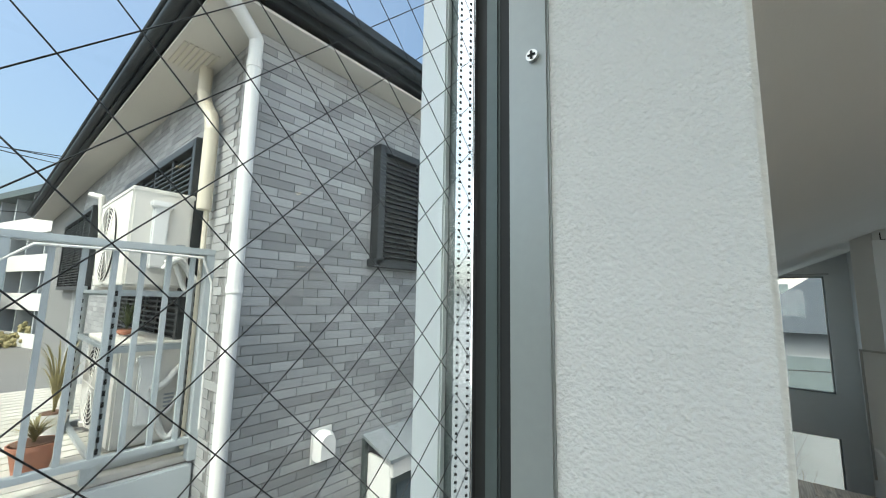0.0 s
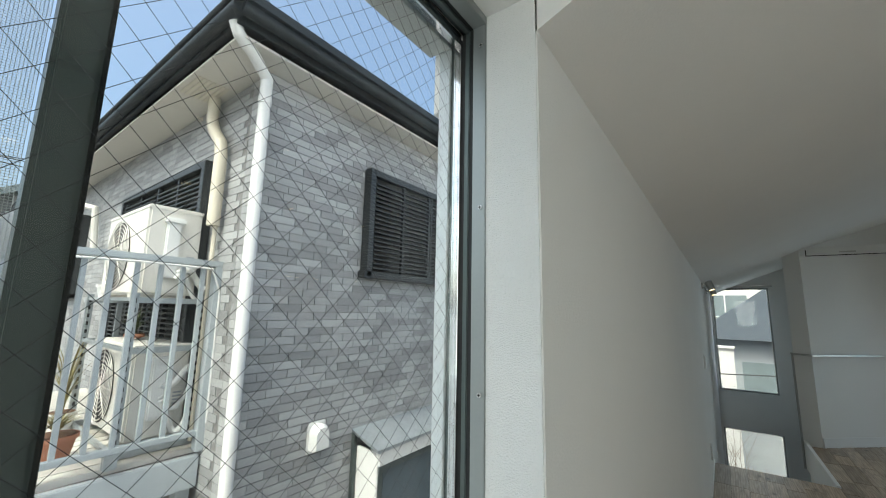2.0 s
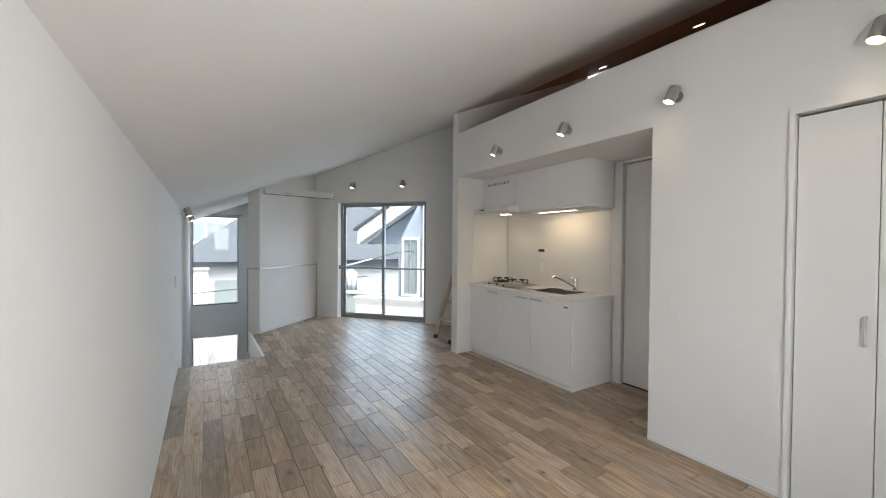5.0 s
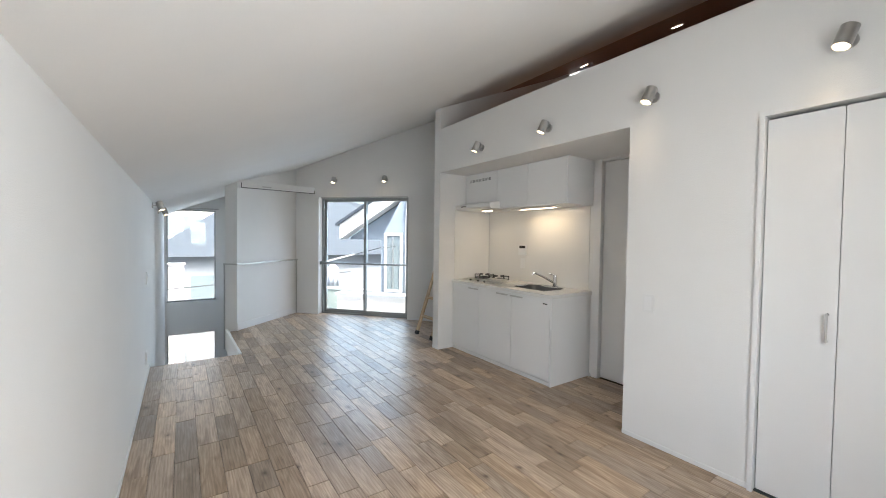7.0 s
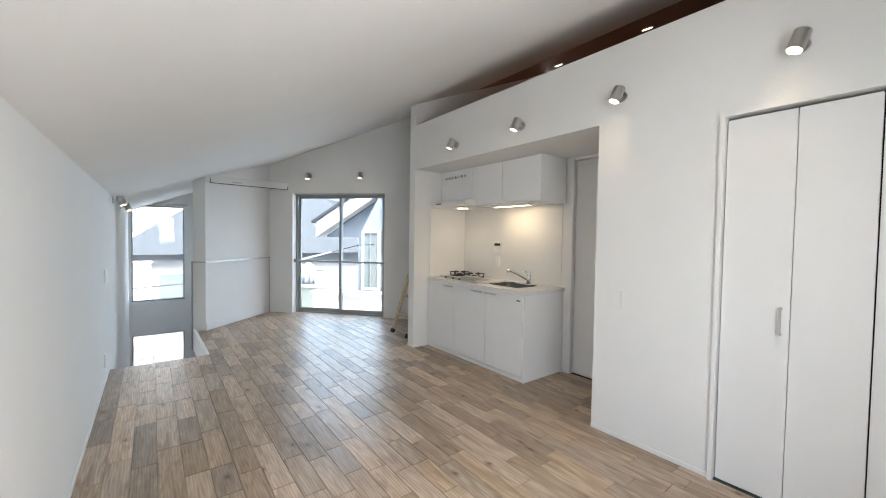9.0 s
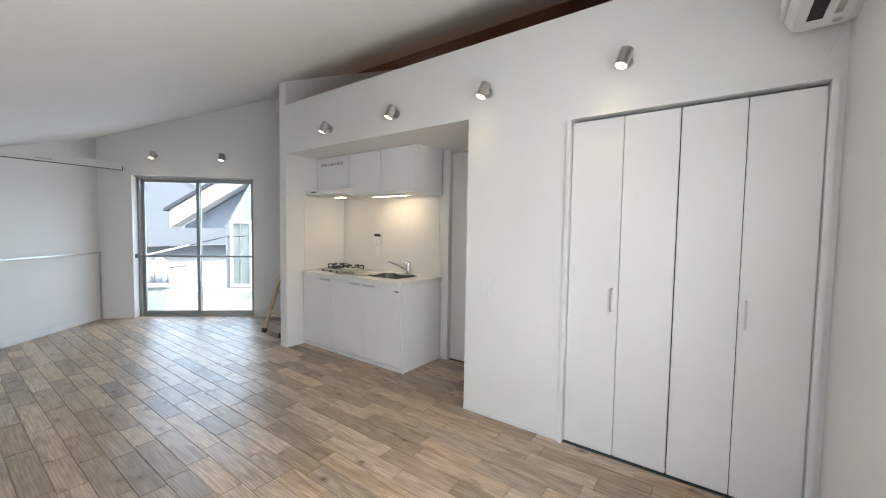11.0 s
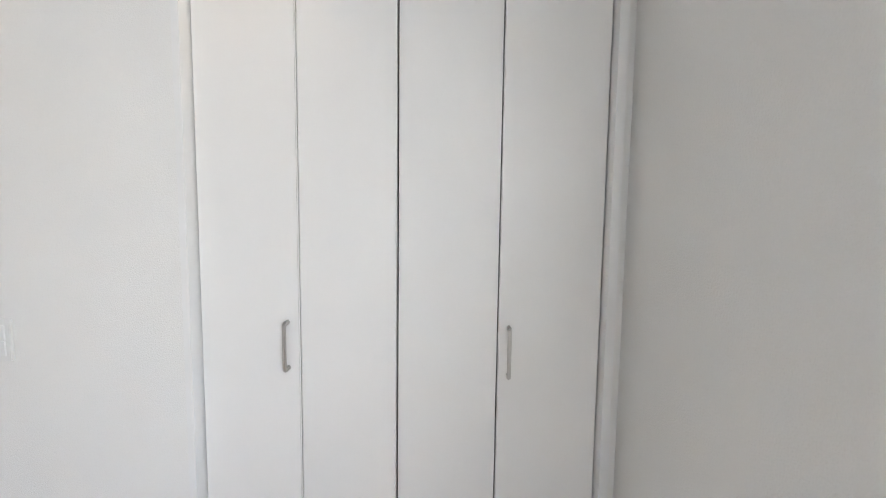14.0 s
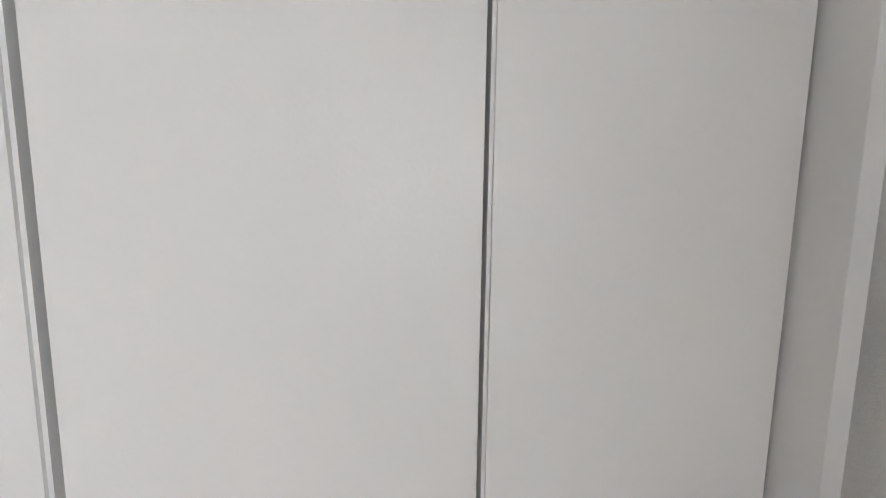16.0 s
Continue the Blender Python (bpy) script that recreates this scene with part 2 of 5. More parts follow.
OUTUNIT = speckled("ivory_unit_paint", (0.70, 0.68, 0.63), 0.04, 5, 120, 0.42, dirt=0.12)
GALV = speckled("galvanised_steel", (0.48, 0.52, 0.54), 0.12, 18, 120, 0.4, 0.7, dirt=0.2)
DECK = speckled("weathered_deck", (0.58, 0.56, 0.51), 0.12, 6, 80, 0.7, dirt=0.3)
RUST = speckled("rusty_steel", (0.16, 0.085, 0.05), 0.4, 12, 60, 0.8, bump=0.5, dirt=0.5)
TERRA = speckled("terracotta", (0.42, 0.19, 0.12), 0.15, 9, 90, 0.75)
LEAF = speckled("leaf", (0.09, 0.12, 0.045), 0.4, 14, 90, 0.6, rand=0.2)
DRYLEAF = speckled("dry_leaf", (0.30, 0.26, 0.12), 0.3, 14, 90, 0.7)
DISH = speckled("grey_dish_paint", (0.55, 0.57, 0.58), 0.06, 5, 100, 0.4)
CONCRETE = speckled("concrete", (0.30, 0.295, 0.285), 0.12, 3, 60, 0.85, dirt=0.25)
TWIG = speckled("grey_brown_twig", (0.20, 0.16, 0.12), 0.2, 20, 90, 0.8)
LANE = speckled("worn_lane_asphalt", (0.14, 0.138, 0.132), 0.2, 1.2, 60, 0.9, dirt=0.2)
RENDERWHITE = speckled("white_render", (0.74, 0.73, 0.70), 0.04, 3, 90, 0.8, bump=0.2, dirt=0.12)
RENDERGREY = speckled("pale_grey_render", (0.36, 0.385, 0.40), 0.05, 3, 90, 0.8, dirt=0.12)
ROOFGREY = speckled("grey_blue_slate", (0.048, 0.060, 0.072), 0.12, 4, 70, 0.7)
FARGLASS = speckled("far_window_glass", (0.10, 0.13, 0.15), 0.1, 3, 50, 0.12)
GABLEGREY = speckled("pale_blue_grey_siding", (0.24, 0.285, 0.33), 0.05, 3, 90, 0.75, dirt=0.1)
PALEGREEN = speckled("pale_green_render", (0.36, 0.42, 0.39), 0.05, 3, 80, 0.7, dirt=0.1)
# Paler than far_window_glass: reflected sky is put into the base colour
PALEPANE = speckled("pale_window_glass", (0.20, 0.24, 0.25), 0.1, 4, 50, 0.12)
GREENGLASS = speckled("frosted_green_panel", (0.075, 0.15, 0.145), 0.05, 3, 50, 0.3)
CLOTH = speckled("white_cloth", (0.72, 0.74, 0.80), 0.08, 14, 200, 0.85)
MOTORRED = speckled("dark_red_paint", (0.12, 0.012, 0.012), 0.2, 8, 100, 0.3)

# ---- building helpers ----


def bx(bm, lo, hi, bevel=0.0, m=None):
    """A box between two corners, its edges rounded by bevel."""
    got = bmesh.ops.create_cube(bm, size=1.0)["verts"]
    for v in got:
        v.co = Vector([(a + b) / 2 + c * (b - a) for a, b, c in zip(lo, hi, v.co)])
    if bevel:
        edges = list({e for v in got for e in v.link_edges})
        got = list({v for f in bmesh.ops.bevel(bm, geom=edges, offset=bevel, segments=2, affect="EDGES")["faces"] for v in f.verts} | {v for v in got if v.is_valid})
    if m is not None:
        bmesh.ops.transform(bm, matrix=m, verts=[v for v in got if v.is_valid])
    return bm


def rod(bm, a, b, r, r2=None, seg=14, cap=True):
    """A round bar from a to b."""
    a, b = Vector(a), Vector(b)
    d = b - a
    m = Matrix.Translation((a + b) / 2) @ d.to_track_quat("Z", "Y").to_matrix().to_4x4()
    bmesh.ops.create_cone(bm, cap_ends=cap, segments=seg, radius1=r, radius2=r if r2 is None else r2, depth=d.length, matrix=m)
    return bm


def pipe(bm, pts, r, seg=12):
    """A bent round bar through the points, with balls in the bends."""
    for a, b in zip(pts, pts[1:]):
        rod(bm, a, b, r, seg=seg)
    for c in pts[1:-1]:
        bmesh.ops.create_icosphere(bm, subdivisions=2, radius=r, matrix=Matrix.Translation(c))
    return bm


def prism(bm, foot, z0, z1):
    """An upright prism over a footprint; z0 and z1 are heights or functions of x and y."""
    lo = [bm.verts.new((x, y, z0(x, y) if callable(z0) else z0)) for x, y in foot]
    hi = [bm.verts.new((x, y, z1(x, y) if callable(z1) else z1)) for x, y in foot]
    n = len(foot)
    bm.faces.new(lo[::-1]), bm.faces.new(hi)
    for i in range(n):
        j = (i + 1) % n
        bm.faces.new((lo[i], lo[j], hi[j], hi[i]))
    bmesh.ops.recalc_face_normals(bm, faces=bm.faces)
    return bm


def rect(x0, y0, x1, y1):
    return [(x0, y0), (x1, y0), (x1, y1), (x0, y1)]


def mesh_of(name, bm, mat, smooth=None):
    me = bpy.data.meshes.new(name)
    bm.to_mesh(me)
    bm.free()
    me.materials.append(mat)
    if smooth is None:
        smooth = len(me.polygons) > 20
    if smooth:
        for p in me.polygons:
            p.use_smooth = True
        me.set_sharp_from_angle(angle=radians(35))
    return me


def part(name, bm, mat, parent, label=""):
    ob = new(name, mesh_of(name, bm, mat))
    ob.parent = parent
    ob.matrix_parent_inverse = parent.matrix_basis.inverted() if parent.parent is None else (parent.parent.matrix_basis @ parent.matrix_parent_inverse @ parent.matrix_basis).inverted()
    return tagged(ob, label) if label else ob


def thing(name, place, label, category, group="", kind=""):
    ob = new(name)
    ob.empty_display_size = 0.1
    ob.location = place
    ob.matrix_basis = Matrix.Translation(place)
    return tagged(ob, label, category, group, kind)


def whole(name, bm, mat, label, category, group="", kind=""):
    return tagged(new(name, mesh_of(name, bm, mat)), label, category, group, kind)


def structure(name, bm, mat, label, category):
    return whole(name, bm, mat, label, category, "", "structure")


B = bmesh.new


def boxes(*spans, bevel=0.0):
    bm = B()
    for lo, hi in spans:
        bx(bm, lo, hi, bevel)
    return bm


# ---- the room's shell ----
def ceil_z(x, y=0):
    return 1.743 + 0.418 * (x - 0.2)


def over(x, y=0):
    return ceil_z(x) + 0.06


LW, KW, EW = 0.2, 3.07, -1.335          # left wall, kitchen wall, end wall
WY0, WY1, SILL, HEAD = -1.15, -0.185, 0.55, 1.797   # the left wall's window
TURN = pose(2.167, 6.226, 0, 0, 0, 42.4)  # the turned corner with the glazed door
DV0, DV1, DHEAD = 0.445, 2.10, 2.065


def turned(x, y):
    p = TURN @ Vector((x, y, 0))
    return (p.x, p.y)


def turned_rect(x0, y0, x1, y1):
    return [turned(x, y) for x, y in rect(x0, y0, x1, y1)]


bm = B()
prism(bm, rect(0.04, -1.6, LW, WY0), -2.9, over)
prism(bm, rect(0.04, WY1, LW, 8.25), -2.9, over)
prism(bm, rect(0.04, WY0, LW, WY1), -2.9, SILL)
structure("wall_left", bm, WALLPAPER, "white papered wall with a deep window recess", "wall")
structure("window_jamb_lining", prism(B(), rect(0.1235, WY1 - 0.002, LW - 0.002, WY1 + 0.0), SILL, HEAD), JAMB_PAPER, "white textured wallpaper on the window reveal", "wall")

bm = B()
NOTCH = 0.2 + (HEAD - 1.743) / 0.418
prism(bm, [(NOTCH, -1.6), (4.05, -1.6), (4.05, 4.53), turned(0.25, 0.25), (2.18, 8.25), (NOTCH, 8.25)], ceil_z, lambda x, y: ceil_z(x) + 0.16)
prism(bm, rect(0.03, -1.6, NOTCH, WY0), ceil_z, lambda x, y: ceil_z(x) + 0.16)
prism(bm, rect(0.03, WY1, NOTCH, 8.25), ceil_z, lambda x, y: ceil_z(x) + 0.16)
prism(bm, rect(0.03, WY0, NOTCH, WY1), HEAD, HEAD + 0.13)
structure("ceiling", bm, CEILPAPER, "white papered sloping ceiling", "ceiling")
structure("loft_ceiling", prism(B(), [(4.05, -1.6), (5.9, -1.6), (5.9, 2.5), (4.05, 4.53)], ceil_z, lambda x, y: ceil_z(x) + 0.16), LOFTWOOD, "red-brown wooden ceiling over the loft", "ceiling")

EX0, EX1, ESILL, EHEAD = 0.75, 1.9, 0.945, 1.93
bm = B()
prism(bm, rect(-0.02, EW - 0.2, EX0, EW), -2.9, over)
prism(bm, rect(EX1, EW - 0.2, 5.9, EW), -2.9, over)
prism(bm, rect(EX0, EW - 0.2, EX1, EW), -2.9, ESILL - 0.02)
prism(bm, rect(EX0, EW - 0.2, EX1, EW), EHEAD, over)
structure("wall_end", bm, WALLPAPER, "white papered end wall with a window", "wall")

CL, CR, CTOP = -0.150, -1.288, 2.045      # closet opening
LEDGE = 2.69
bm = B()
prism(bm, rect(KW, CL, KW + 0.12, 0.605), 0, LEDGE)
prism(bm, rect(KW, EW, KW + 0.12, CR), 0, LEDGE)
prism(bm, rect(KW, CR, KW + 0.12, CL), CTOP, LEDGE)
prism(bm, rect(KW, 0.605, KW + 0.12, 2.98), 2.165, LEDGE)
structure("wall_kitchen", bm, WALLPAPER, "white papered wall with closet and kitchen recess", "wall")
bm = B()
prism(bm, rect(KW + 0.12, 0.505, 3.88, 0.605), 0, 2.5)
prism(bm, rect(3.70, EW, 3.80, 0.505), 0, 2.5)
prism(bm, rect(3.88, 1.335, 3.98, 3.0), 0, 2.5)
prism(bm, rect(3.88, 0.505, 3.98, 1.335), 2.14, 2.5)
prism(bm, rect(4.02, 0.505, 4.10, 1.5), 0, 2.5)
structure("wall_recess", bm, WALLPAPER, "white papered walls of the kitchen recess", "wall")
structure("wall_pier", prism(B(), rect(KW, 2.98, 4.1, 3.10), 0, over), WALLPAPER, "white papered pier beside the kitchen", "wall")
structure("recess_ceiling", prism(B(), rect(KW + 0.12, 0.605, 3.88, 2.98), 2.165, 2.3), CEILPAPER, "white papered soffit over the kitchen", "ceiling")
structure("loft_floor", prism(B(), rect(KW + 0.12, EW, 5.9, 2.98), 2.5, 2.56), LOFTWOOD, "red-brown wooden loft floor", "floor")
bm = B()
prism(bm, rect(5.7, EW, 5.9, 3.10), 0, over)
prism(bm, rect(4.1, 3.0, 5.7, 3.10), 0, over)
structure("wall_loft", bm, WALLPAPER, "white papered wall behind the loft", "wall")

# the turned corner
bm = B()
prism(bm, turned_rect(0, -DV0, 0.2, 0.0), -0.3, over)
prism(bm, turned_rect(0, -4.6, 0.2, -DV1), -0.3, over)
prism(bm, turned_rect(0, -DV1, 0.2, -DV0), DHEAD, over)
prism(bm, turned_rect(0, -DV1, 0.2, -DV0), -0.3, -0.012)
structure("wall_door", bm, WALLPAPER, "grey-white papered wall with a glazed door", "wall")
structure("wall_partition", prism(B(), turned_rect(-1.405, 0, 0.2, 0.2), -0.3, over), WALLPAPER, "grey-white papered partition beside the stairs", "wall")

# stairwell
SX = 1.32
SWX0, SWX1, SWY = 0.235, 1.045, 8.1
bm = B()
prism(bm, rect(-0.02, SWY, SWX0, SWY + 0.15), -2.9, over)
prism(bm, rect(SWX1, SWY, 2.4, SWY + 0.15), -2.9, over)
prism(bm, rect(SWX0, SWY, SWX1, SWY + 0.15), 1.86, over)
prism(bm, rect(SWX0, SWY, SWX1, SWY + 0.15), -0.578, 0.06)
prism(bm, rect(SWX0, SWY, SWX1, SWY + 0.15), -2.9, -1.7)
structure("wall_stair_end", bm, WALLPAPER, "grey-white papered stairwell wall with two windows", "wall")
bm = B()
prism(bm, rect(SX, 5.55, SX + 0.1, SWY), -2.9, over)
prism(bm, rect(1.03, 4.05, 1.16, 5.55), -2.9, -0.03)
prism(bm, rect(SX, 5.55, 1.16, 5.45), -2.9, -0.02)
prism(bm, rect(LW, 3.93, 1.06, 4.03), -2.9, -0.02)
structure("wall_stair_side", bm, WALLPAPER, "white papered side walls of the stairwell", "wall")
structure("floor_below", prism(B(), rect(-0.02, 4.0, 2.4, 8.25), -3.0, -2.9), OAK, "oak floor at the foot of the stairs", "floor")
stairs = thing("staircase", (0.6, 4.05, -2.9), "oak staircase going down beside the wall", "staircase")
for i in range(13):
    y = 4.05 + 0.235 * i
    part("tread", boxes(((LW, y, -0.2 * (i + 1) - 0.03), (1.03, y + 0.25, -0.2 * (i + 1))), bevel=0.004), OAK, stairs)
    part("riser", boxes(((LW, y, -0.2 * (i + 1)), (1.03, y + 0.015, -0.2 * i - 0.031))), TRIM, stairs, "white riser")
bm = B()
prism(bm, [(1.018, 4.02), (1.045, 4.02), (1.022, 5.43), (0.993, 5.435)], -0.28, 0.014)
structure("trim_stair_edge", bm, TRIM, "white edge board along the stair opening", "trim")

# sub-floor under the planks
bm = B()
prism(bm, rect(LW, EW, 5.7, 4.02), -0.25, -0.016)
prism(bm, [(1.06, 4.02), (4.4, 4.02), turned(0.2, -2.6), turned(0.15, 0.1), turned(-1.38, 0.1), (1.06, 5.2)], -0.25, -0.016)
floor = structure("floor", bm, UNDERLAY, "oiled oak plank floor with knots", "floor")

# skirting boards
bm = B()
for lo, hi in (((LW, WY1 - 0.9, 0), (LW + 0.007, 4.03, 0.03)), ((KW - 0.007, CL + 0.022, 0), (KW, 0.605, 0.03)), ((KW - 0.007, 2.98, 0), (KW, 3.10, 0.03)),
               ((KW - 0.007, 2.973, 0), (3.28, 2.98, 0.03)), ((3.84, 1.405, 0), (3.873, 1.42, 0.03)), ((LW, EW, 0), (3.05, EW + 0.007, 0.03))):
    bx(bm, lo, hi, 0.002)
bx(bm, (-0.008, -DV0, 0), (0, -0.02, 0.03), 0.002, TURN)
bx(bm, (-0.008, -3.6, 0), (0, -DV1, 0.03), 0.002, TURN)
structure("baseboard", bm, TRIM, "slim white skirting board", "baseboard")
structure("baseboard_partition", bx(B(), (-1.40, -0.012, 0), (-0.02, 0, 0.10), 0.003, TURN), TRIM, "tall white skirting board", "baseboard")


# ---- windows and doors of the room ----
def wired_window():
    """Sliding window of the left wall: grey frame, black gaskets, steel spacer and a pane with crossed wires."""
    w = thing("window_left", (0.06, -0.66, SILL), "grey aluminium sliding window with crossed-wire glass", "window", kind="structure")
    y1, gx = WY1, 0.073
    fr = B()
    bx(fr, (0.103, y1 - 0.004, SILL), (0.1245, y1 + 0.02, HEAD), 0.001)
    bx(fr, (0.103, WY0, HEAD - 0.012), (0.1245, y1, HEAD + 0.02), 0.001)
    bx(fr, (0.103, WY0 - 0.02, SILL), (0.1245, WY0 + 0.004, HEAD), 0.001)
    bx(fr, (0.02, WY0, SILL), (0.1245, y1, SILL + 0.03), 0.001)
    frame_ob = part("window_frame", fr, ALU, w)
    for z in (0.785, 1.027, 1.269, 1.511, 1.753):
        s = B()
        rod(s, (0.117, y1 - 0.0045, z), (0.117, y1 - 0.0062, z), 0.0030, seg=16)
        part("screw", s, STEEL, frame_ob, "steel cross-head screw")
        c = B()
        bx(c, (0.1150, y1 - 0.0066, z - 0.0005), (0.1190, y1 - 0.0063, z + 0.0005))
        bx(c, (0.1165, y1 - 0.0068, z - 0.002), (0.1175, y1 - 0.0063, z + 0.002))
        part("screw_slot", c, GAP, frame_ob)
    g = B()
    bx(g, (0.083, y1 - 0.002, SILL + 0.02), (0.089, y1 + 0.02, HEAD - 0.004))
    bx(g, (0.097, y1 - 0.002, SILL + 0.02), (0.103, y1 + 0.02, HEAD - 0.004))
    bx(g, (0.083, WY0, HEAD - 0.010), (0.089, y1 - 0.002, HEAD))
    bx(g, (0.097, WY0, HEAD - 0.010), (0.103, y1 - 0.002, HEAD))
    part("gasket", g, RUBBER, w, "black rubber gasket")
    g = B()
    bx(g, (0.089, y1 - 0.0035, SILL + 0.02), (0.097, y1 + 0.02, HEAD - 0.006), 0.001)
    bx(g, (0.089, WY0, HEAD - 0.014), (0.097, y1 - 0.0035, HEAD), 0.001)
    part("inner_groove", g, ALUDARK, w, "dark grey groove strip")
    s = B()
    bx(s, (0.071, y1 - 0.006, SILL + 0.02), (0.083, y1 + 0.02, HEAD - 0.02), 0.0006)
    bx(s, (0.071, WY0, HEAD - 0.030), (0.083, y1 - 0.006, HEAD - 0.012), 0.0006)
    sp = part("spacer", s, CHROME, w, "perforated steel spacer bar")
    d = B()
    for k in range(170):
        z = 1.12 + 0.0038 * k
        if z > HEAD - 0.03:
            break
        for xx in (0.0740, 0.0805):
            bx(d, (xx - 0.0004, y1 - 0.0066, z), (xx + 0.0004, y1 - 0.006, z + 0.0011))
    part("perforations", d, GAP, sp)
    o = B()
    bx(o, (0.065, y1 - 0.004, SILL), (0.071, y1 + 0.02, HEAD))
    part("seal", o, ALUDARK, w, "dark seal")
    o = B()
    bx(o, (0.045, y1 - 0.008, SILL), (0.065, y1 + 0.03, HEAD + 0.02), 0.001)
    bx(o, (0.026, WY0, HEAD - 0.03), (0.065, y1 - 0.008, HEAD + 0.03), 0.001)
    part("outer_frame", o, ALUWHITE, w, "pale outer frame")
    p = part("pane", boxes(((gx - 0.002, -0.72, SILL + 0.02), (gx + 0.002, y1 - 0.0065, HEAD - 0.02))), PANE, w, "clear wired glass")
    p.visible_shadow = False
    wires = B()

    def clip_wire(sign, c):
        # z = c - sign * y, kept inside the pane
        pts = []
        for y in (-0.72, y1 - 0.007):
            pts.append((y, c - sign * y))
        (ya, za), (yb, zb) = pts
        lo, hi = SILL + 0.02, HEAD - 0.02
        ts = [0.0, 1.0]
        for lim in (lo, hi):
            if abs(zb - za) > 1e-6:
                t = (lim - za) / (zb - za)
                ts.append(t)
        ok = sorted(t for t in ts if -1e-6 <= t <= 1 + 1e-6 and lo - 1e-4 <= za + t * (zb - za) <= hi + 1e-4)
        if len(ok) >= 2 and ok[-1] - ok[0] > 0.01:
            f = lambda t: (gx, ya + t * (yb - ya), za + t * (zb - za))
            rod(wires, f(ok[0]), f(ok[-1]), 0.00022, seg=5, cap=False)

    for k in range(-40, 40):
        clip_wire(1, 1.1021 + 0.0285 * k)
        clip_wire(-1, 1.7908 + 0.0283 * k)
    wo = part("wire_mesh", wires, WIRE, p, "fine crossed wires")
    tagged(wo, kind="stuff")
    st = B()
    bx(st, (0.020, -0.592, SILL + 0.03), (0.046, -0.5675, HEAD - 0.02), 0.003)
    part("meeting_stile", st, ALUDARK, w, "dark grey sash stile")
    st = B()
    bx(st, (0.026, -0.5675, SILL + 0.03), (0.038, -0.5635, HEAD - 0.02))
    part("stile_gasket", st, RUBBER, w)
    st = B()
    bx(st, (0.060, -0.755, SILL + 0.03), (0.088, -0.715, HEAD - 0.02), 0.003)
    part("end_stile", st, ALUDARK, w, "dark grey sash stile")
    # insect screen
    sc = B()
    for i in range(130):
        y = -0.593 - 0.0018 * i
        bx(sc, (0.0147, y - 0.00016, 1.2), (0.0150, y + 0.00016, HEAD - 0.03))
    for i in range(320):
        z = HEAD - 0.03 - 0.0018 * i
        bx(sc, (0.0150, -0.83, z - 0.00016), (0.0153, -0.593, z + 0.00016))
    tagged(part("insect_screen", sc, ALUWHITE, w, "fine grey insect screen"), kind="stuff")


wired_window()


def end_window():
    w = thing("window_end", (1.32, EW - 0.12, ESILL), "grey aluminium window in a white recess", "window", kind="structure")
    y0, y1 = EW - 0.17, EW - 0.092
    fr = B()
    for lo, hi in (((EX1 - 0.03, y0, ESILL), (EX1, y1, EHEAD)), ((EX0, y0, ESILL), (EX0 + 0.03, y1, EHEAD)), ((EX0 + 0.03, y0, EHEAD - 0.03), (EX1 - 0.03, y1, EHEAD)), ((EX0 + 0.03, y0, ESILL), (EX1 - 0.03, y1, ESILL + 0.03))):
        bx(fr, lo, hi, 0.002)
    part("window_frame", fr, ALU, w)
    st = B()
    bx(st, (1.30, y0 + 0.02, ESILL + 0.03), (1.34, y1 - 0.01, EHEAD - 0.03), 0.002)
    part("meeting_stile", st, ALU, w)
    p = part("pane", boxes(((EX0 + 0.03, y0 + 0.035, ESILL + 0.03), (EX1 - 0.03, y0 + 0.039, EHEAD - 0.03))), PANE, w, "clear glass")
    p.visible_shadow = False
    part("window_sill", boxes(((EX0 - 0.02, EW - 0.095, ESILL - 0.02), (EX1 + 0.02, EW + 0.015, ESILL)), bevel=0.003), TRIM, w, "white sill board")


end_window()


def stair_window(z0, z1, head):
    w = thing("window_stairs", (0.64, SWY + 0.08, z0), "tall fixed window in the stairwell" if z1 > 0 else "low fixed window in the stairwell", "window", "stairwell windows", "structure")
    y0, y1 = SWY + 0.05, SWY + 0.10
    fr = B()
    for lo, hi in (((SWX0, y0, z0), (SWX0 + 0.022, y1, z1)), ((SWX1 - 0.022, y0, z0), (SWX1, y1, z1)), ((SWX0, y0, z1 - 0.022), (SWX1, y1, z1)), ((SWX0, y0, z0), (SWX1, y1, z0 + 0.022))):
        bx(fr, lo, hi, 0.002)
    part("window_frame", fr, ALU, w)
    p = part("pane", boxes(((SWX0 + 0.02, y0 + 0.02, z0 + 0.02), (SWX1 - 0.02, y0 + 0.024, z1 - 0.02))), PANE, w)
    p.visible_shadow = False
    part("window_sill", boxes(((SWX0 - 0.01, SWY - 0.01, z0 - 0.02), (SWX1 + 0.01, SWY + 0.06, z0)), bevel=0.002), TRIM, w, "white sill")
    if head:
        rd = B()
        rod(rd, (SWX0 - 0.02, SWY - 0.03, z1 + 0.03), (SWX1 + 0.05, SWY - 0.03, z1 + 0.03), 0.012)
        bx(rd, (SWX0 - 0.01, SWY - 0.03, z1 + 0.025), (SWX0 + 0.005, SWY, z1 + 0.035))
        bx(rd, (SWX1 + 0.02, SWY - 0.03, z1 + 0.025), (SWX1 + 0.035, SWY, z1 + 0.035))
        part("curtain_rod", rd, SATIN, w, "grey curtain rod")


stair_window(0.06, 1.86, True)
stair_window(-1.7, -0.578, False)


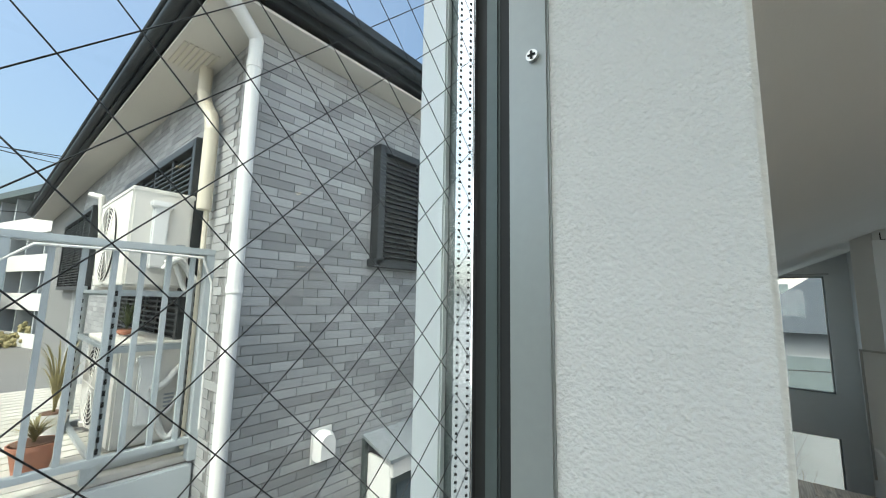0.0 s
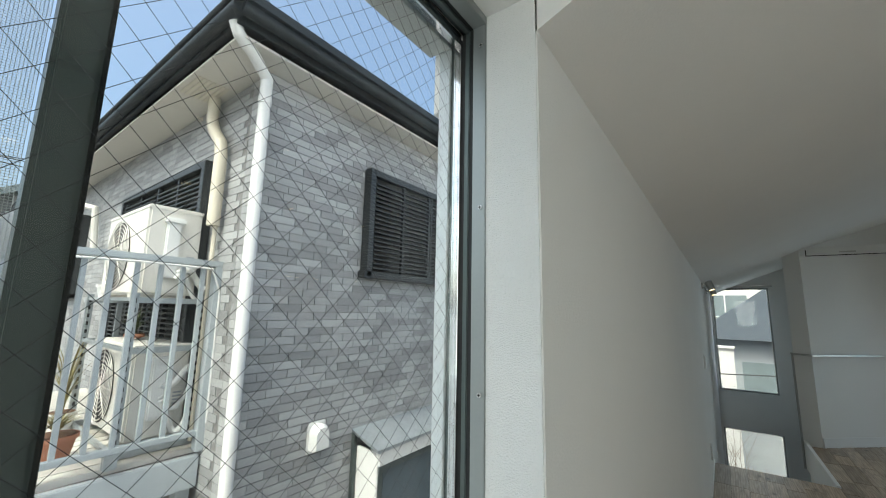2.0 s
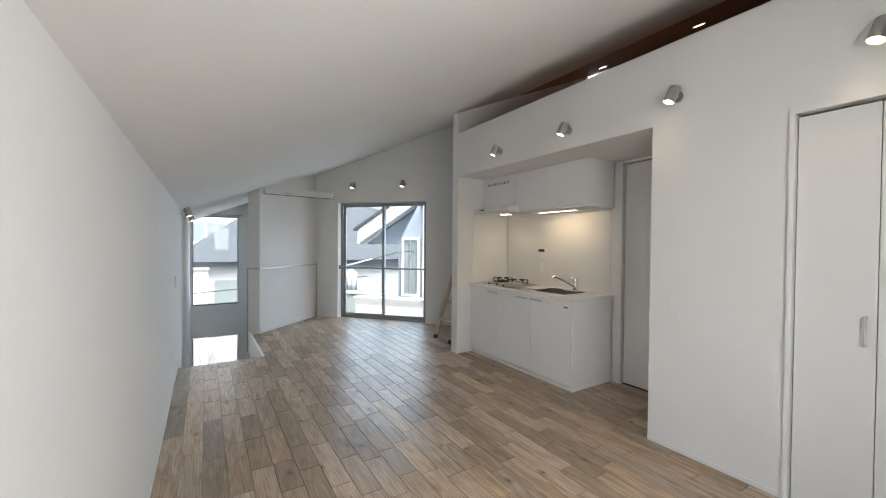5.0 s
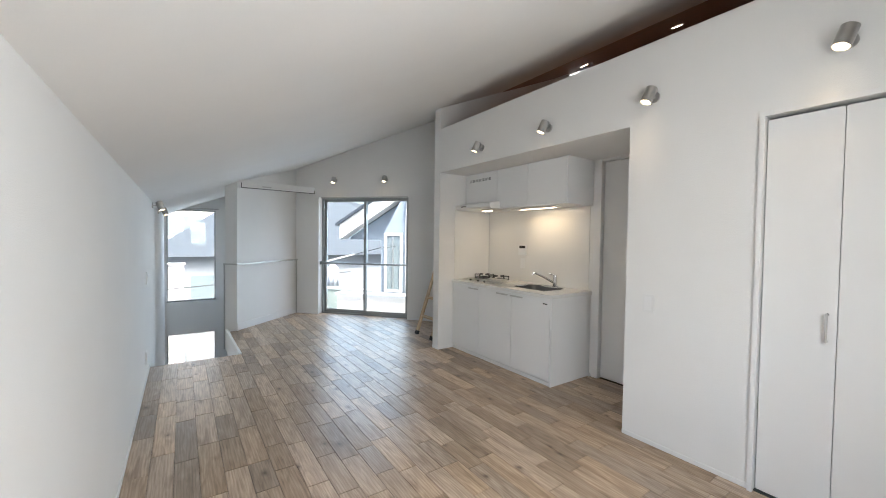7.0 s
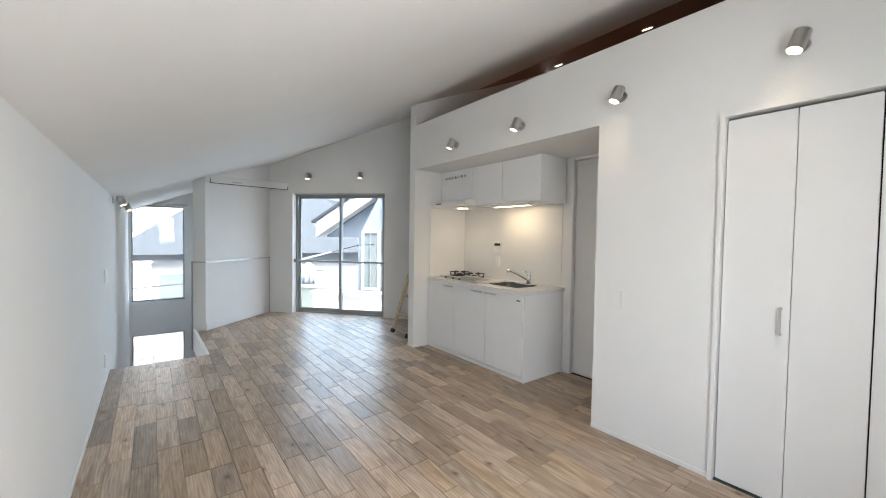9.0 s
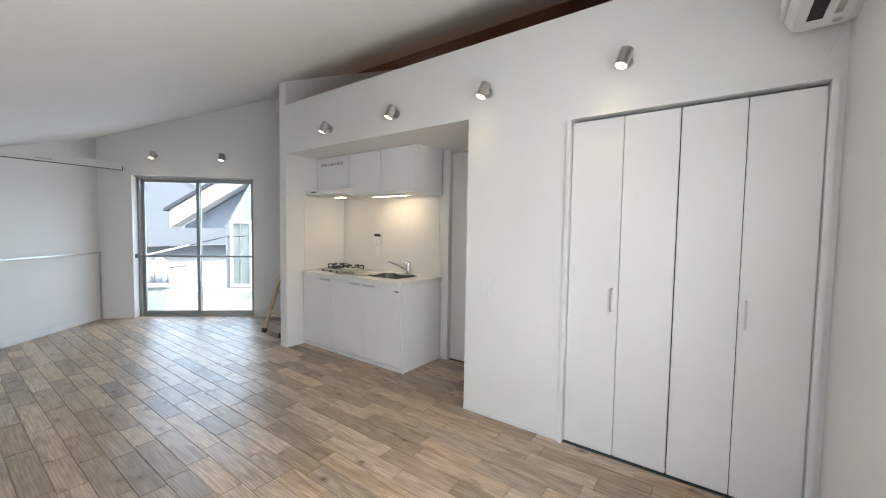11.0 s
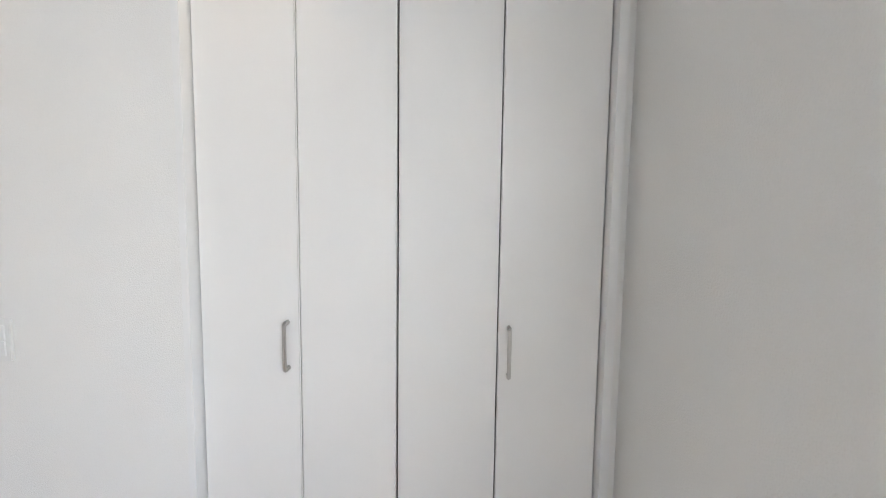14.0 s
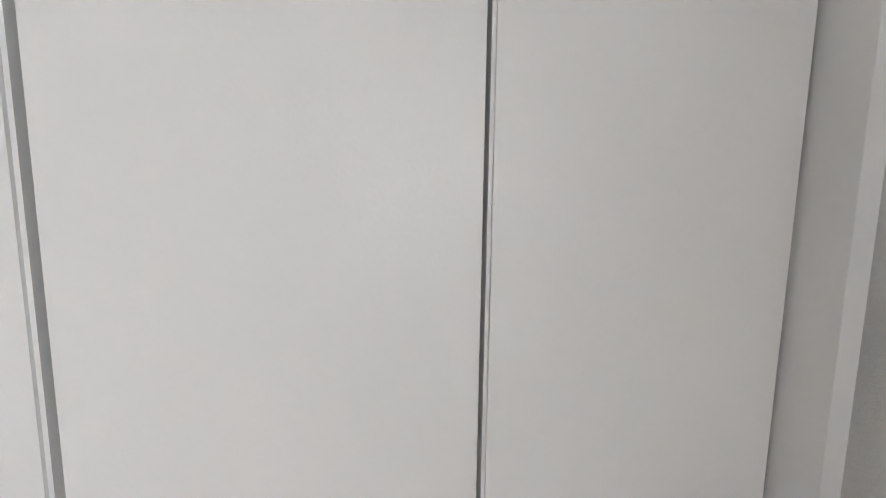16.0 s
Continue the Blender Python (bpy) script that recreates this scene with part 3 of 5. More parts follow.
def glazed_door():
    w = thing("door_glazed", TURN @ Vector((0.13, -1.27, 0)), "grey aluminium sliding glazed door with a guard bar", "door", kind="structure")
    z0, z1 = -0.01, DHEAD

    def tb(name, spans, mat, bev=0.002, parent=w, label=""):
        bm = B()
        for lo, hi in spans:
            bx(bm, lo, hi, bev, TURN)
        return part(name, bm, mat, parent, label)

    tb("door_frame", [((0.11, -DV0 - 0.035, z0), (0.18, -DV0, z1)), ((0.11, -DV1, z0), (0.18, -DV1 + 0.035, z1)), ((0.11, -DV1, z1 - 0.035), (0.18, -DV0, z1)), ((0.11, -DV1, z0), (0.18, -DV0, z0 + 0.03))], ALU)
    mid = -(DV0 + DV1) / 2
    for a, b, u in ((-DV0 - 0.03, mid - 0.025, 0.15), (mid + 0.025, -DV1 + 0.03, 0.12)):
        a, b = max(a, b), min(a, b)
        sash = tb("sash", [((u, a - 0.045, z0 + 0.03), (u + 0.028, a, z1 - 0.03)), ((u, b, z0 + 0.03), (u + 0.028, b + 0.045, z1 - 0.03)), ((u, b, z1 - 0.075), (u + 0.028, a, z1 - 0.03)), ((u, b, z0 + 0.03), (u + 0.028, a, z0 + 0.09))], ALU)
        p = tb("pane", [((u + 0.012, b + 0.04, z0 + 0.08), (u + 0.016, a - 0.04, z1 - 0.07))], PANE, 0, sash)
        p.visible_shadow = False
    g = B()
    rod(g, TURN @ Vector((0.07, -DV0, 0.905)), TURN @ Vector((0.07, -DV1, 0.905)), 0.017)
    bar = part("guard_bar", g, ALU, w, "grey guard bar across the door")
    for y in (-DV0, -DV1):
        e = B()
        bx(e, (0.04, y - 0.012, 0.875), (0.10, y + 0.012, 0.935), 0.004, TURN)
        part("bracket", e, ALUDARK, bar)
    h = B()
    bx(h, (0.03, -DV1 + 0.02, DHEAD - 0.02), (0.05, -DV0 - 0.02, DHEAD), 0.002, TURN)
    part("curtain_track", h, SATIN, w)


glazed_door()


def closet():
    c = thing("closet_doors", (KW + 0.02, (CL + CR) / 2, 0), "white four-panel folding closet doors, closed, with steel handles", "closet")
    seams = [CL, -0.447, -0.726, -1.007, CR]
    names = []
    gaps = [0.0050, 0.0016, 0.0030, 0.0018, 0.0050]
    for k, (a, b) in enumerate(zip(seams, seams[1:])):
        p = B()
        bx(p, (3.085, b + gaps[k + 1], 0.012), (3.112, a - gaps[k], CTOP - 0.019), 0.003)
        names.append(part("door_panel", p, SHEET, c))
    for k, y in ((0, -0.413), (3, -1.037)):
        h = B()
        for z in (0.889, 1.021):
            bx(h, (3.058, y - 0.005, z - 0.007), (3.086, y + 0.005, z + 0.007), 0.003)
        bx(h, (3.052, y - 0.0055, 0.885), (3.061, y + 0.0055, 1.026), 0.0035)
        part("handle", h, SATIN, names[k], "satin steel bow handle")
    # black sheet behind the panels: the closet's inner shade put into colour
    part("closet_shade_sheet", boxes(((3.16, CR, 0), (3.18, CL, CTOP))), GAP, c, "black sheet painting the shade behind the closet doors")
    part("bottom_rail", boxes(((3.075, CR, 0.0), (3.12, CL, 0.006))), ALUDARK, c, "dark floor rail")
    f = B()
    bx(f, (3.047, CL - 0.0005, 0), (3.150, CL + 0.021, CTOP + 0.021), 0.0004)
    bx(f, (3.047, CR - 0.021, 0), (3.150, CR + 0.002, CTOP + 0.021), 0.0004)
    bx(f, (3.047, CR + 0.002, CTOP - 0.003), (3.150, CL - 0.0005, CTOP + 0.021), 0.0004)
    structure("trim_closet", f, TRIM, "white closet door casing", "trim")


closet()


def hall_door():
    d = thing("door_hall", (3.9, 0.97, 0), "white flush door, closed, in the kitchen recess", "door", kind="structure")
    part("door_leaf", boxes(((3.905, 0.61, 0.012), (3.94, 1.322, 2.132)), bevel=0.002), SHEET, d)
    # sheet added behind the leaf; its black paints the shade in the gap
    part("door_shade_sheet", boxes(((3.945, 0.505, 0), (3.955, 1.335, 2.14))), GAP, d, "black sheet painting the shade in the gap round the door")
    part("door_casing", boxes(((3.862, 1.330, 0), (3.95, 1.405, 2.163)), bevel=0.002), TRIM, d, "white casing")


hall_door()


# ---- kitchen ----
def kitchen():
    y0, y1 = 1.425, 2.972
    cab = thing("kitchen_cabinet", (3.58, 2.2, 0), "white laminate kitchen base cabinet with three doors", "cabinet")
    part("body", boxes(((3.302, y0 + 0.018, 0.05), (3.872, y1, 0.62))), CABWHITE, cab)
    part("side_panel", boxes(((3.284, y0, 0.0), (3.872, y0 + 0.0175, 0.822)), bevel=0.001), CABWHITE, cab)
    part("plinth", boxes(((3.32, y0 + 0.02, 0), (3.335, y1, 0.05))), CABWHITE, cab, "recessed white plinth")
    part("plinth_front", boxes(((3.29, y0 + 0.018, 0.0), (3.305, y1, 0.035)), bevel=0.002), TRIM, cab)
    seams = [y1, 2.46, 1.945, y0 + 0.019]
    hy = (2.555, 2.075, 1.868)
    for (a, b), h in zip(zip(seams, seams[1:]), hy):
        d = part("door", boxes(((3.278, b + 0.0022, 0.052), (3.299, a - 0.0022, 0.818)), bevel=0.0015), CABWHITE, cab)
        g = B()
        bx(g, (3.262, h - 0.085, 0.782), (3.268, h + 0.085, 0.798), 0.0028)
        for yy in (h - 0.075, h + 0.075):
            bx(g, (3.264, yy - 0.006, 0.785), (3.280, yy + 0.006, 0.795), 0.001)
        part("handle", g, SATIN, d, "satin metal bow handle")
    part("maker_plate", boxes(((3.2765, 1.475, 0.762), (3.2785, 1.525, 0.772))), GAP, cab, "small dark plate")
    top = thing("worktop", (3.57, 2.2, 0.84), "white artificial marble worktop with a sink", "worktop")
    t = B()
    sx0, sx1, sy0, sy1 = 3.42, 3.78, 1.64, 2.10
    for lo, hi in (((3.262, 1.412, 0.823), (sx0, 2.974, 0.860)), ((sx1, 1.412, 0.823), (3.874, 2.974, 0.860)), ((sx0, 1.412, 0.823), (sx1, sy0, 0.860)), ((sx0, sy1, 0.823), (sx1, 2.974, 0.860))):
        bx(t, lo, hi)
    bmesh.ops.remove_doubles(t, verts=t.verts, dist=0.0005)
    part("slab", t, WORKTOP, top)
    s = B()
    nseg = 40
    loops = []
    for k, (sc, z) in enumerate(((1.06, 0.862), (1.0, 0.8615), (0.97, 0.85), (0.90, 0.72), (0.72, 0.70))):
        ring = []
        for i in range(nseg):
            a = 2 * math.pi * i / nseg
            ca, sa = math.cos(a), math.sin(a)
            px = abs(ca) ** 0.5 * math.copysign(1, ca)
            py = abs(sa) ** 0.5 * math.copysign(1, sa)
            ring.append(s.verts.new((3.60 + 0.185 * sc * px, 1.87 + 0.235 * sc * py, z)))
        loops.append(ring)
    for a, b in zip(loops, loops[1:]):
        for i in range(nseg):
            s.faces.new((a[i], a[(i + 1) % nseg], b[(i + 1) % nseg], b[i]))
    s.faces.new(loops[-1])
    part("sink_basin", s, DARKSTEEL, top, "stainless steel sink basin")
    r = B()
    rod(r, (3.60, 1.87, 0.701), (3.60, 1.87, 0.706), 0.045, seg=24)
    part("sink_drain", r, STEEL, top)

    tap = thing("kitchen_tap", (3.82, 1.83, 0.86), "chrome single-lever kitchen tap", "tap")
    b = B()
    rod(b, (3.82, 1.83, 0.86), (3.82, 1.83, 0.872), 0.029, seg=24)
    rod(b, (3.82, 1.83, 0.872), (3.82, 1.83, 0.965), 0.023, 0.022, seg=24)
    part("tap_body", b, CHROME, tap)
    sp = B()
    pipe(sp, [(3.815, 1.84, 0.90), (3.74, 1.90, 0.955), (3.655, 1.965, 1.005), (3.64, 1.977, 1.003), (3.632, 1.983, 0.985)], 0.0115, 14)
    part("spout", sp, CHROME, tap)
    lv = B()
    rod(lv, (3.82, 1.83, 0.965), (3.82, 1.83, 0.985), 0.021, 0.018, seg=24)
    rod(lv, (3.82, 1.835, 0.98), (3.775, 1.875, 1.002), 0.008, 0.006)
    part("lever", lv, CHROME, tap)

    hob = thing("gas_hob", (3.58, 2.62, 0.86), "steel gas hob with black pan supports", "hob")
    part("hob_top", boxes(((3.40, 2.36, 0.861), (3.80, 2.90, 0.879)), bevel=0.006), STEEL, hob)
    for cx, cy in ((3.62, 2.77), (3.62, 2.50)):
        bn = B()
        rod(bn, (cx, cy, 0.879), (cx, cy, 0.888), 0.06, 0.055, seg=28)
        rod(bn, (cx, cy, 0.888), (cx, cy, 0.904), 0.036, 0.03, seg=24)
        part("burner", bn, BLACK, hob, "black burner")
        gr = B()
        for k in range(6):
            a = math.pi / 3 * k + 0.3
            c, s2 = math.cos(a), math.sin(a)
            pipe(gr, [(cx + 0.115 * c, cy + 0.115 * s2, 0.88), (cx + 0.115 * c, cy + 0.115 * s2, 0.925), (cx + 0.035 * c, cy + 0.035 * s2, 0.925)], 0.0055, 8)
        for k in range(28):
            a, a2 = 2 * math.pi * k / 28, 2 * math.pi * (k + 1) / 28
            rod(gr, (cx + 0.115 * math.cos(a), cy + 0.115 * math.sin(a), 0.884), (cx + 0.115 * math.cos(a2), cy + 0.115 * math.sin(a2), 0.884), 0.0045, seg=6)
        part("pan_support", gr, BLACK, hob, "black iron pan support")
    for cy in (2.50, 2.62, 2.76):
        k = B()
        rod(k, (3.398, cy, 0.868), (3.384, cy, 0.868), 0.012, seg=18)
        part("knob", k, BLACK, hob)

    for nm, cx, cy, a, n, lab in (("booklet_stack", 3.44, 2.34, 14, 8, "loose stack of printed manuals on the worktop"), ("loose_papers", 3.42, 2.20, -22, 2, "flat printed leaflets on the worktop")):
        st = thing(nm, (cx, cy, 0.86), lab, "papers")
        for i in range(n):
            m = pose(cx + random.uniform(-0.02, 0.02), cy + random.uniform(-0.03, 0.03), 0, 0, 0, a + random.uniform(-14, 14))
            z = 0.8615 + i * 0.0062
            part("booklet", bx(B(), (-0.075, -0.105, z), (0.075, 0.105, z + 0.005), 0.001, m), PAPER, st)

    sp = thing("splash_panels", (3.876, 2.2, 1.29), "glossy white kitchen splash panels", "panel")
    part("back_panel", boxes(((3.874, 1.455, 0.861), (3.8785, 2.973, 1.722))), SPLASH, sp)
    part("side_panel", boxes(((3.30, 2.9745, 0.861), (3.870, 2.9785, 1.722))), SPLASH, sp)
    part("corner_joint", boxes(((3.868, 2.9695, 0.861), (3.8725, 2.9735, 1.722))), STEEL, sp, "thin corner profile")

    up = thing("wall_cabinet", (3.67, 1.95, 1.72), "white laminate wall cabinet with plain doors", "cabinet")
    part("body", boxes(((3.482, 1.436, 1.728), (3.872, 2.388, 2.160)), bevel=0.001), CABWHITE, up)
    part("side_panel", boxes(((3.464, 1.420, 1.716), (3.872, 1.4355, 2.164)), bevel=0.001), CABWHITE, up)
    for a, b in ((2.388, 1.919), (1.9145, 1.4375)):
        part("door", boxes(((3.462, b, 1.733), (3.480, a, 2.160)), bevel=0.0015), CABWHITE, up)
    part("bottom_board", boxes(((3.47, 1.436, 1.716), (3.872, 2.388, 1.7275))), CABWHITE, up)
    lt = thing("undercabinet_lamp", (3.66, 1.95, 1.71), "slim white lamp under the wall cabinet, lit", "lamp")
    part("housing", boxes(((3.60, 1.68, 1.702), (3.69, 2.22, 1.7155)), bevel=0.003), PLASTIC, lt)
    part("tube", boxes(((3.625, 1.71, 1.698), (3.668, 2.19, 1.7018))), TUBE, lt, "warm glowing tube")

    hd = thing("range_hood", (3.6, 2.68, 1.72), "white kitchen range hood with air slots, lamp lit", "hood")
    part("upper_panel", boxes(((3.464, 2.3930, 1.803), (3.872, 2.970, 2.162)), bevel=0.0015), CABWHITE, hd)
    sl = B()
    for k in range(7):
        y = 2.50 + 0.058 * k
        for z in (2.065, 2.076, 2.087):
            bx(sl, (3.4626, y, z), (3.4645, y + 0.04, z + 0.005))
    part("air_slots", sl, GAP, hd, "row of narrow air slots")
    b = B()
    prof = [(3.305, 1.735), (3.305, 1.772), (3.464, 1.802), (3.872, 1.802), (3.872, 1.718), (3.33, 1.718)]
    lo = [b.verts.new((x, 2.335, z)) for x, z in prof]
    hi = [b.verts.new((x, 2.970, z)) for x, z in prof]
    b.faces.new(lo), b.faces.new(hi[::-1])
    for i in range(6):
        b.faces.new((lo[i], hi[i], hi[(i + 1) % 6], lo[(i + 1) % 6]))
    bmesh.ops.recalc_face_normals(b, faces=b.faces)
    part("canopy", b, PLASTIC, hd)
    part("control_strip", boxes(((3.303, 2.76, 1.748), (3.3055, 2.86, 1.76))), GAP, hd)
    part("filter", boxes(((3.40, 2.40, 1.713), (3.80, 2.60, 1.7178))), STEEL, hd, "steel grease filter")
    part("hood_bulb", boxes(((3.59, 2.66, 1.711), (3.65, 2.80, 1.7175)), bevel=0.002), TUBE, hd, "warm glowing lamp")

    rm = thing("water_heater_remote", (3.87, 2.36, 1.24), "white water heater remote with a dark display", "control panel")
    part("case", boxes(((3.858, 2.292, 1.178), (3.8738, 2.424, 1.304)), bevel=0.003), PLASTIC, rm)
    part("display", boxes(((3.8565, 2.31, 1.262), (3.8585, 2.406, 1.292))), GAP, rm, "dark display")
    bt = B()
    for i in range(3):
        for j in range(2):
            bx(bt, (3.8568, 2.312 + 0.034 * i, 1.195 + 0.026 * j), (3.8585, 2.338 + 0.034 * i, 1.212 + 0.026 * j), 0.0006)
    part("buttons", bt, TRIM, rm)
    so = thing("kitchen_socket", (3.87, 2.355, 1.08), "white double socket under the remote", "socket")
    part("plate", boxes(((3.866, 2.320, 1.022), (3.8738, 2.392, 1.142)), bevel=0.002), PLASTIC, so)
    part("insert", boxes(((3.8645, 2.336, 1.036), (3.8662, 2.376, 1.128))), TRIM, so)


kitchen()


# ---- spot lamps ----
def spot(place, yaw, group, tilt):
    """A wall spot: the wall is behind -y of the lamp's own frame."""
    s = thing("wall_spot", (0, 0, 0), "grey metal cylinder wall spot, lit warm", "lamp", group)
    bm = B()
    rod(bm, (0, 0, 0), (0, 0.012, 0), 0.034, seg=24)
    part("base", bm, SATIN, s)
    bm = B()
    rod(bm, (0, 0.012, 0), (0, 0.045, 0), 0.009)
    part("arm", bm, SATIN, s)
    d = Vector((math.sin(radians(tilt)), 0.34, -1)).normalized()
    c = Vector((0, 0.078, 0))
    bm = B()
    rod(bm, c - d * 0.048, c + d * 0.052, 0.035, seg=28, cap=False)
    rod(bm, c - d * 0.048, c - d * 0.044, 0.035, seg=28)
    rod(bm, c + d * 0.02, c + d * 0.052, 0.031, seg=28, cap=False)
    hd = part("head", bm, SATIN, s)
    bm = B()
    rod(bm, c + d * 0.040, c + d * 0.044, 0.031, seg=24)
    part("bulb", bm, BULB, hd, "warm glowing bulb")
    s.matrix_basis = pose(*place, 0, 0, yaw)
    m = s.matrix_basis
    lamp("spot_light", "SPOT", m @ (c + d * 0.056), m @ (c + d), 1.3, WARM, 0.025, 105)
    return s


for y in (2.20, 1.32, 0.44, -0.45):
    spot((KW, y, 2.318), 90, "spots on the kitchen wall", 14)
for v in (0.77, 1.70):
    p = TURN @ Vector((0, -v, 2.345))
    spot(tuple(p), 42.4 + 90, "spots over the glazed door", 0)
for y in (4.62, 5.9):
    spot((LW, y, 1.70), -90, "spots in the stairwell", 10)
for y in (1.2, 2.38):
    dl = thing("downlight", (5.0, y, ceil_z(5.0)), "small round recessed downlight, lit", "lamp", "loft downlights")
    m = Matrix.Translation((5.0, y, ceil_z(5.0))) @ pose(0, 0, 0, 0, -22.7, 0)
    bm = B()
    rod(bm, (0, 0, -0.006), (0, 0, 0.002), 0.062, seg=28)
    bmesh.ops.transform(bm, matrix=m, verts=bm.verts)
    part("rim", bm, PLASTIC, dl)
    bm = B()
    rod(bm, (0, 0, -0.009), (0, 0, -0.0062), 0.05, seg=28)
    bmesh.ops.transform(bm, matrix=m, verts=bm.verts)
    part("diffuser", bm, DOWN, dl, "warm glowing disc")
    lamp("downlight_beam", "SPOT", (5.0, y, ceil_z(5.0) - 0.03), (4.9, y, 2.6), 5, WARM, 0.04, 130)


# ---- fittings ----
def plate(name, centre, normal, w, h, label, cat, keys):
    """A white wall plate: normal is -x, or +x."""
    x, y, z = centre
    s = 1 if normal > 0 else -1
    t = thing(name, centre, label, cat)

    def span(a, b, y0, y1, z0, z1):
        xs = sorted((x + s * a, x + s * b))
        return ((xs[0], y + y0, z + z0), (xs[1], y + y1, z + z1))

    part("plate", boxes(span(0, 0.010, -w / 2, w / 2, -h / 2, h / 2), bevel=0.002), PLASTIC, t)
    for k in range(keys):
        hh = (h - 0.03) / keys
        z0 = -h / 2 + 0.015 + hh * k
        part("key", boxes(span(0.010, 0.0135, -w * 0.3, w * 0.3, z0 + 0.001, z0 + hh - 0.001), bevel=0.0012), TRIM, t)


plate("light_switch", (KW, 0.443, 0.950), -1, 0.075, 0.125, "white wall light switch beside the closet", "switch", 2)
plate("light_switch", (LW, 3.655, 0.955), 1, 0.07, 0.12, "white wall light switch near the stairs", "switch", 2)
plate("wall_socket", (LW, 3.56, 0.22), 1, 0.07, 0.12, "white wall socket low on the wall", "socket", 2)


def air_conditioner():
    a = thing("air_conditioner", (2.58, EW, 2.25), "white wall air conditioner above the closet corner", "air conditioner")
    x0, x1 = 2.18, 2.992
    prof = [(0.0, 2.262), (0.0, 2.535), (0.12, 2.545), (0.195, 2.53), (0.225, 2.49), (0.232, 2.36), (0.225, 2.30), (0.200, 2.258), (0.17, 2.25), (0.03, 2.253)]
    b = B()
    lo = [b.verts.new((x0, EW + d, z)) for d, z in prof]
    hi = [b.verts.new((x1, EW + d, z)) for d, z in prof]
    b.faces.new(lo), b.faces.new(hi[::-1])
    n = len(prof)
    side = []
    for i in range(n):
        side.append(b.faces.new((lo[i], hi[i], hi[(i + 1) % n], lo[(i + 1) % n])))
    bmesh.ops.recalc_face_normals(b, faces=b.faces)
    part("body", b, PLASTIC, a)
    fp = B()
    bx(fp, (x0 + 0.006, EW + 0.2255, 2.302), (x1 - 0.006, EW + 0.240, 2.50), 0.006)
    part("front_panel", fp, CABWHITE, a)
    part("air_outlet", boxes(((x0 + 0.07, EW + 0.115, 2.2475), (x1 - 0.10, EW + 0.165, 2.2505))), GAP, a, "dark air outlet slot")
    part("flap", boxes(((x0 + 0.06, EW + 0.168, 2.246), (x1 - 0.09, EW + 0.205, 2.2525)), bevel=0.002), PLASTIC, a)
    r = B()
    rod(r, (x1 - 0.05, EW + 0.062, 2.2525), (x1 - 0.05, EW + 0.062, 2.249), 0.016, seg=24)
    part("round_sensor", r, SATIN, a, "grey round sensor")
    tx = B()
    for k in range(5):
        bx(tx, (x1 - 0.13 - 0.022 * k, EW + 0.06, 2.2495), (x1 - 0.115 - 0.022 * k, EW + 0.085, 2.2525))
    part("marking", tx, SATIN, a, "grey printed marking")
    cd = thing("cable_loop", (3.0, EW + 0.03, 2.15), "thin white cable loop under the air conditioner", "cable")
    c = B()
    pts = [(3.0 + 0.022 * math.sin(k * 0.5), EW + 0.025 + 0.05 * math.sin(k / 12 * math.pi), 2.255 - 0.12 * math.sin(k / 12 * math.pi)) for k in range(13)]
    pipe(c, pts, 0.0025, 8)
    part("cable", c, PLASTIC, cd)
    c = B()
    bx(c, (2.99, EW, 2.19), (3.02, EW + 0.012, 2.205), 0.002)
    part("clip", c, PLASTIC, cd)


air_conditioner()


def screen_box():
    s = thing("roll_screen_box", (1.7, 5.33, 2.1), "slim white roll screen box with a dark lower edge", "screen")
    m = Matrix.Translation((1.13, 5.245, 0)) @ pose(0, 0, 0, 0, 0, 5.4)
    part("box", bx(B(), (0, 0, 2.058), (1.12, 0.09, 2.155), 0.004, m), PLASTIC, s)
    d = B()
    bx(d, (0.05, -0.004, 2.052), (1.115, 0.0, 2.060), 0, m)
    bx(d, (0.05, -0.004, 2.060), (0.058, 0.0, 2.125), 0, m)
    bx(d, (1.107, -0.004, 2.060), (1.115, 0.0, 2.105), 0, m)
    part("lower_edge", d, GAP, s, "dark lower edge")
    part("mark", bx(B(), (0.33, -0.003, 2.082), (0.46, -0.0005, 2.098), 0, m), SATIN, s, "small grey mark")


screen_box()


def guard_rail():
    g = thing("guard_rail", TURN @ Vector((-0.7, -0.03, 0)), "slim grey steel handrail along the partition", "handrail")
    P = lambda x, y, z: tuple(TURN @ Vector((x, y, z)))
    bm = B()
    bx(bm, (-1.435, -0.035, 0.945), (-0.0, -0.010, 0.965), 0.003, TURN)
    bx(bm, (-1.435, -0.010, 0.945), (-1.410, 0.21, 0.965), 0.003, TURN)
    part("top_bar", bm, SATIN, g)
    for x, y in ((-0.02, -0.022), (-1.422, 0.20)):
        bm = B()
        bx(bm, (x - 0.008, y - 0.008, 0.0 if y < 0 else -0.28), (x + 0.008, y + 0.008, 0.946), 0.002, TURN)
        part("post", bm, SATIN, g)
    h = thing("stair_handrail", (0.98, 5.8, -0.4), "slim grey steel handrail going down the stairs", "handrail")
    bm = B()
    rod(bm, (1.235, 5.6, 0.22), (1.235, 6.9, -0.86), 0.014)
    part("rail", bm, SATIN, h)
    for t in (0.15, 0.85):
        bm = B()
        y, z = 5.6 + 1.3 * t, 0.22 - 1.08 * t
        rod(bm, (1.235, y, z), (SX, y, z - 0.03), 0.006)
        part("bracket", bm, SATIN, h)


guard_rail()


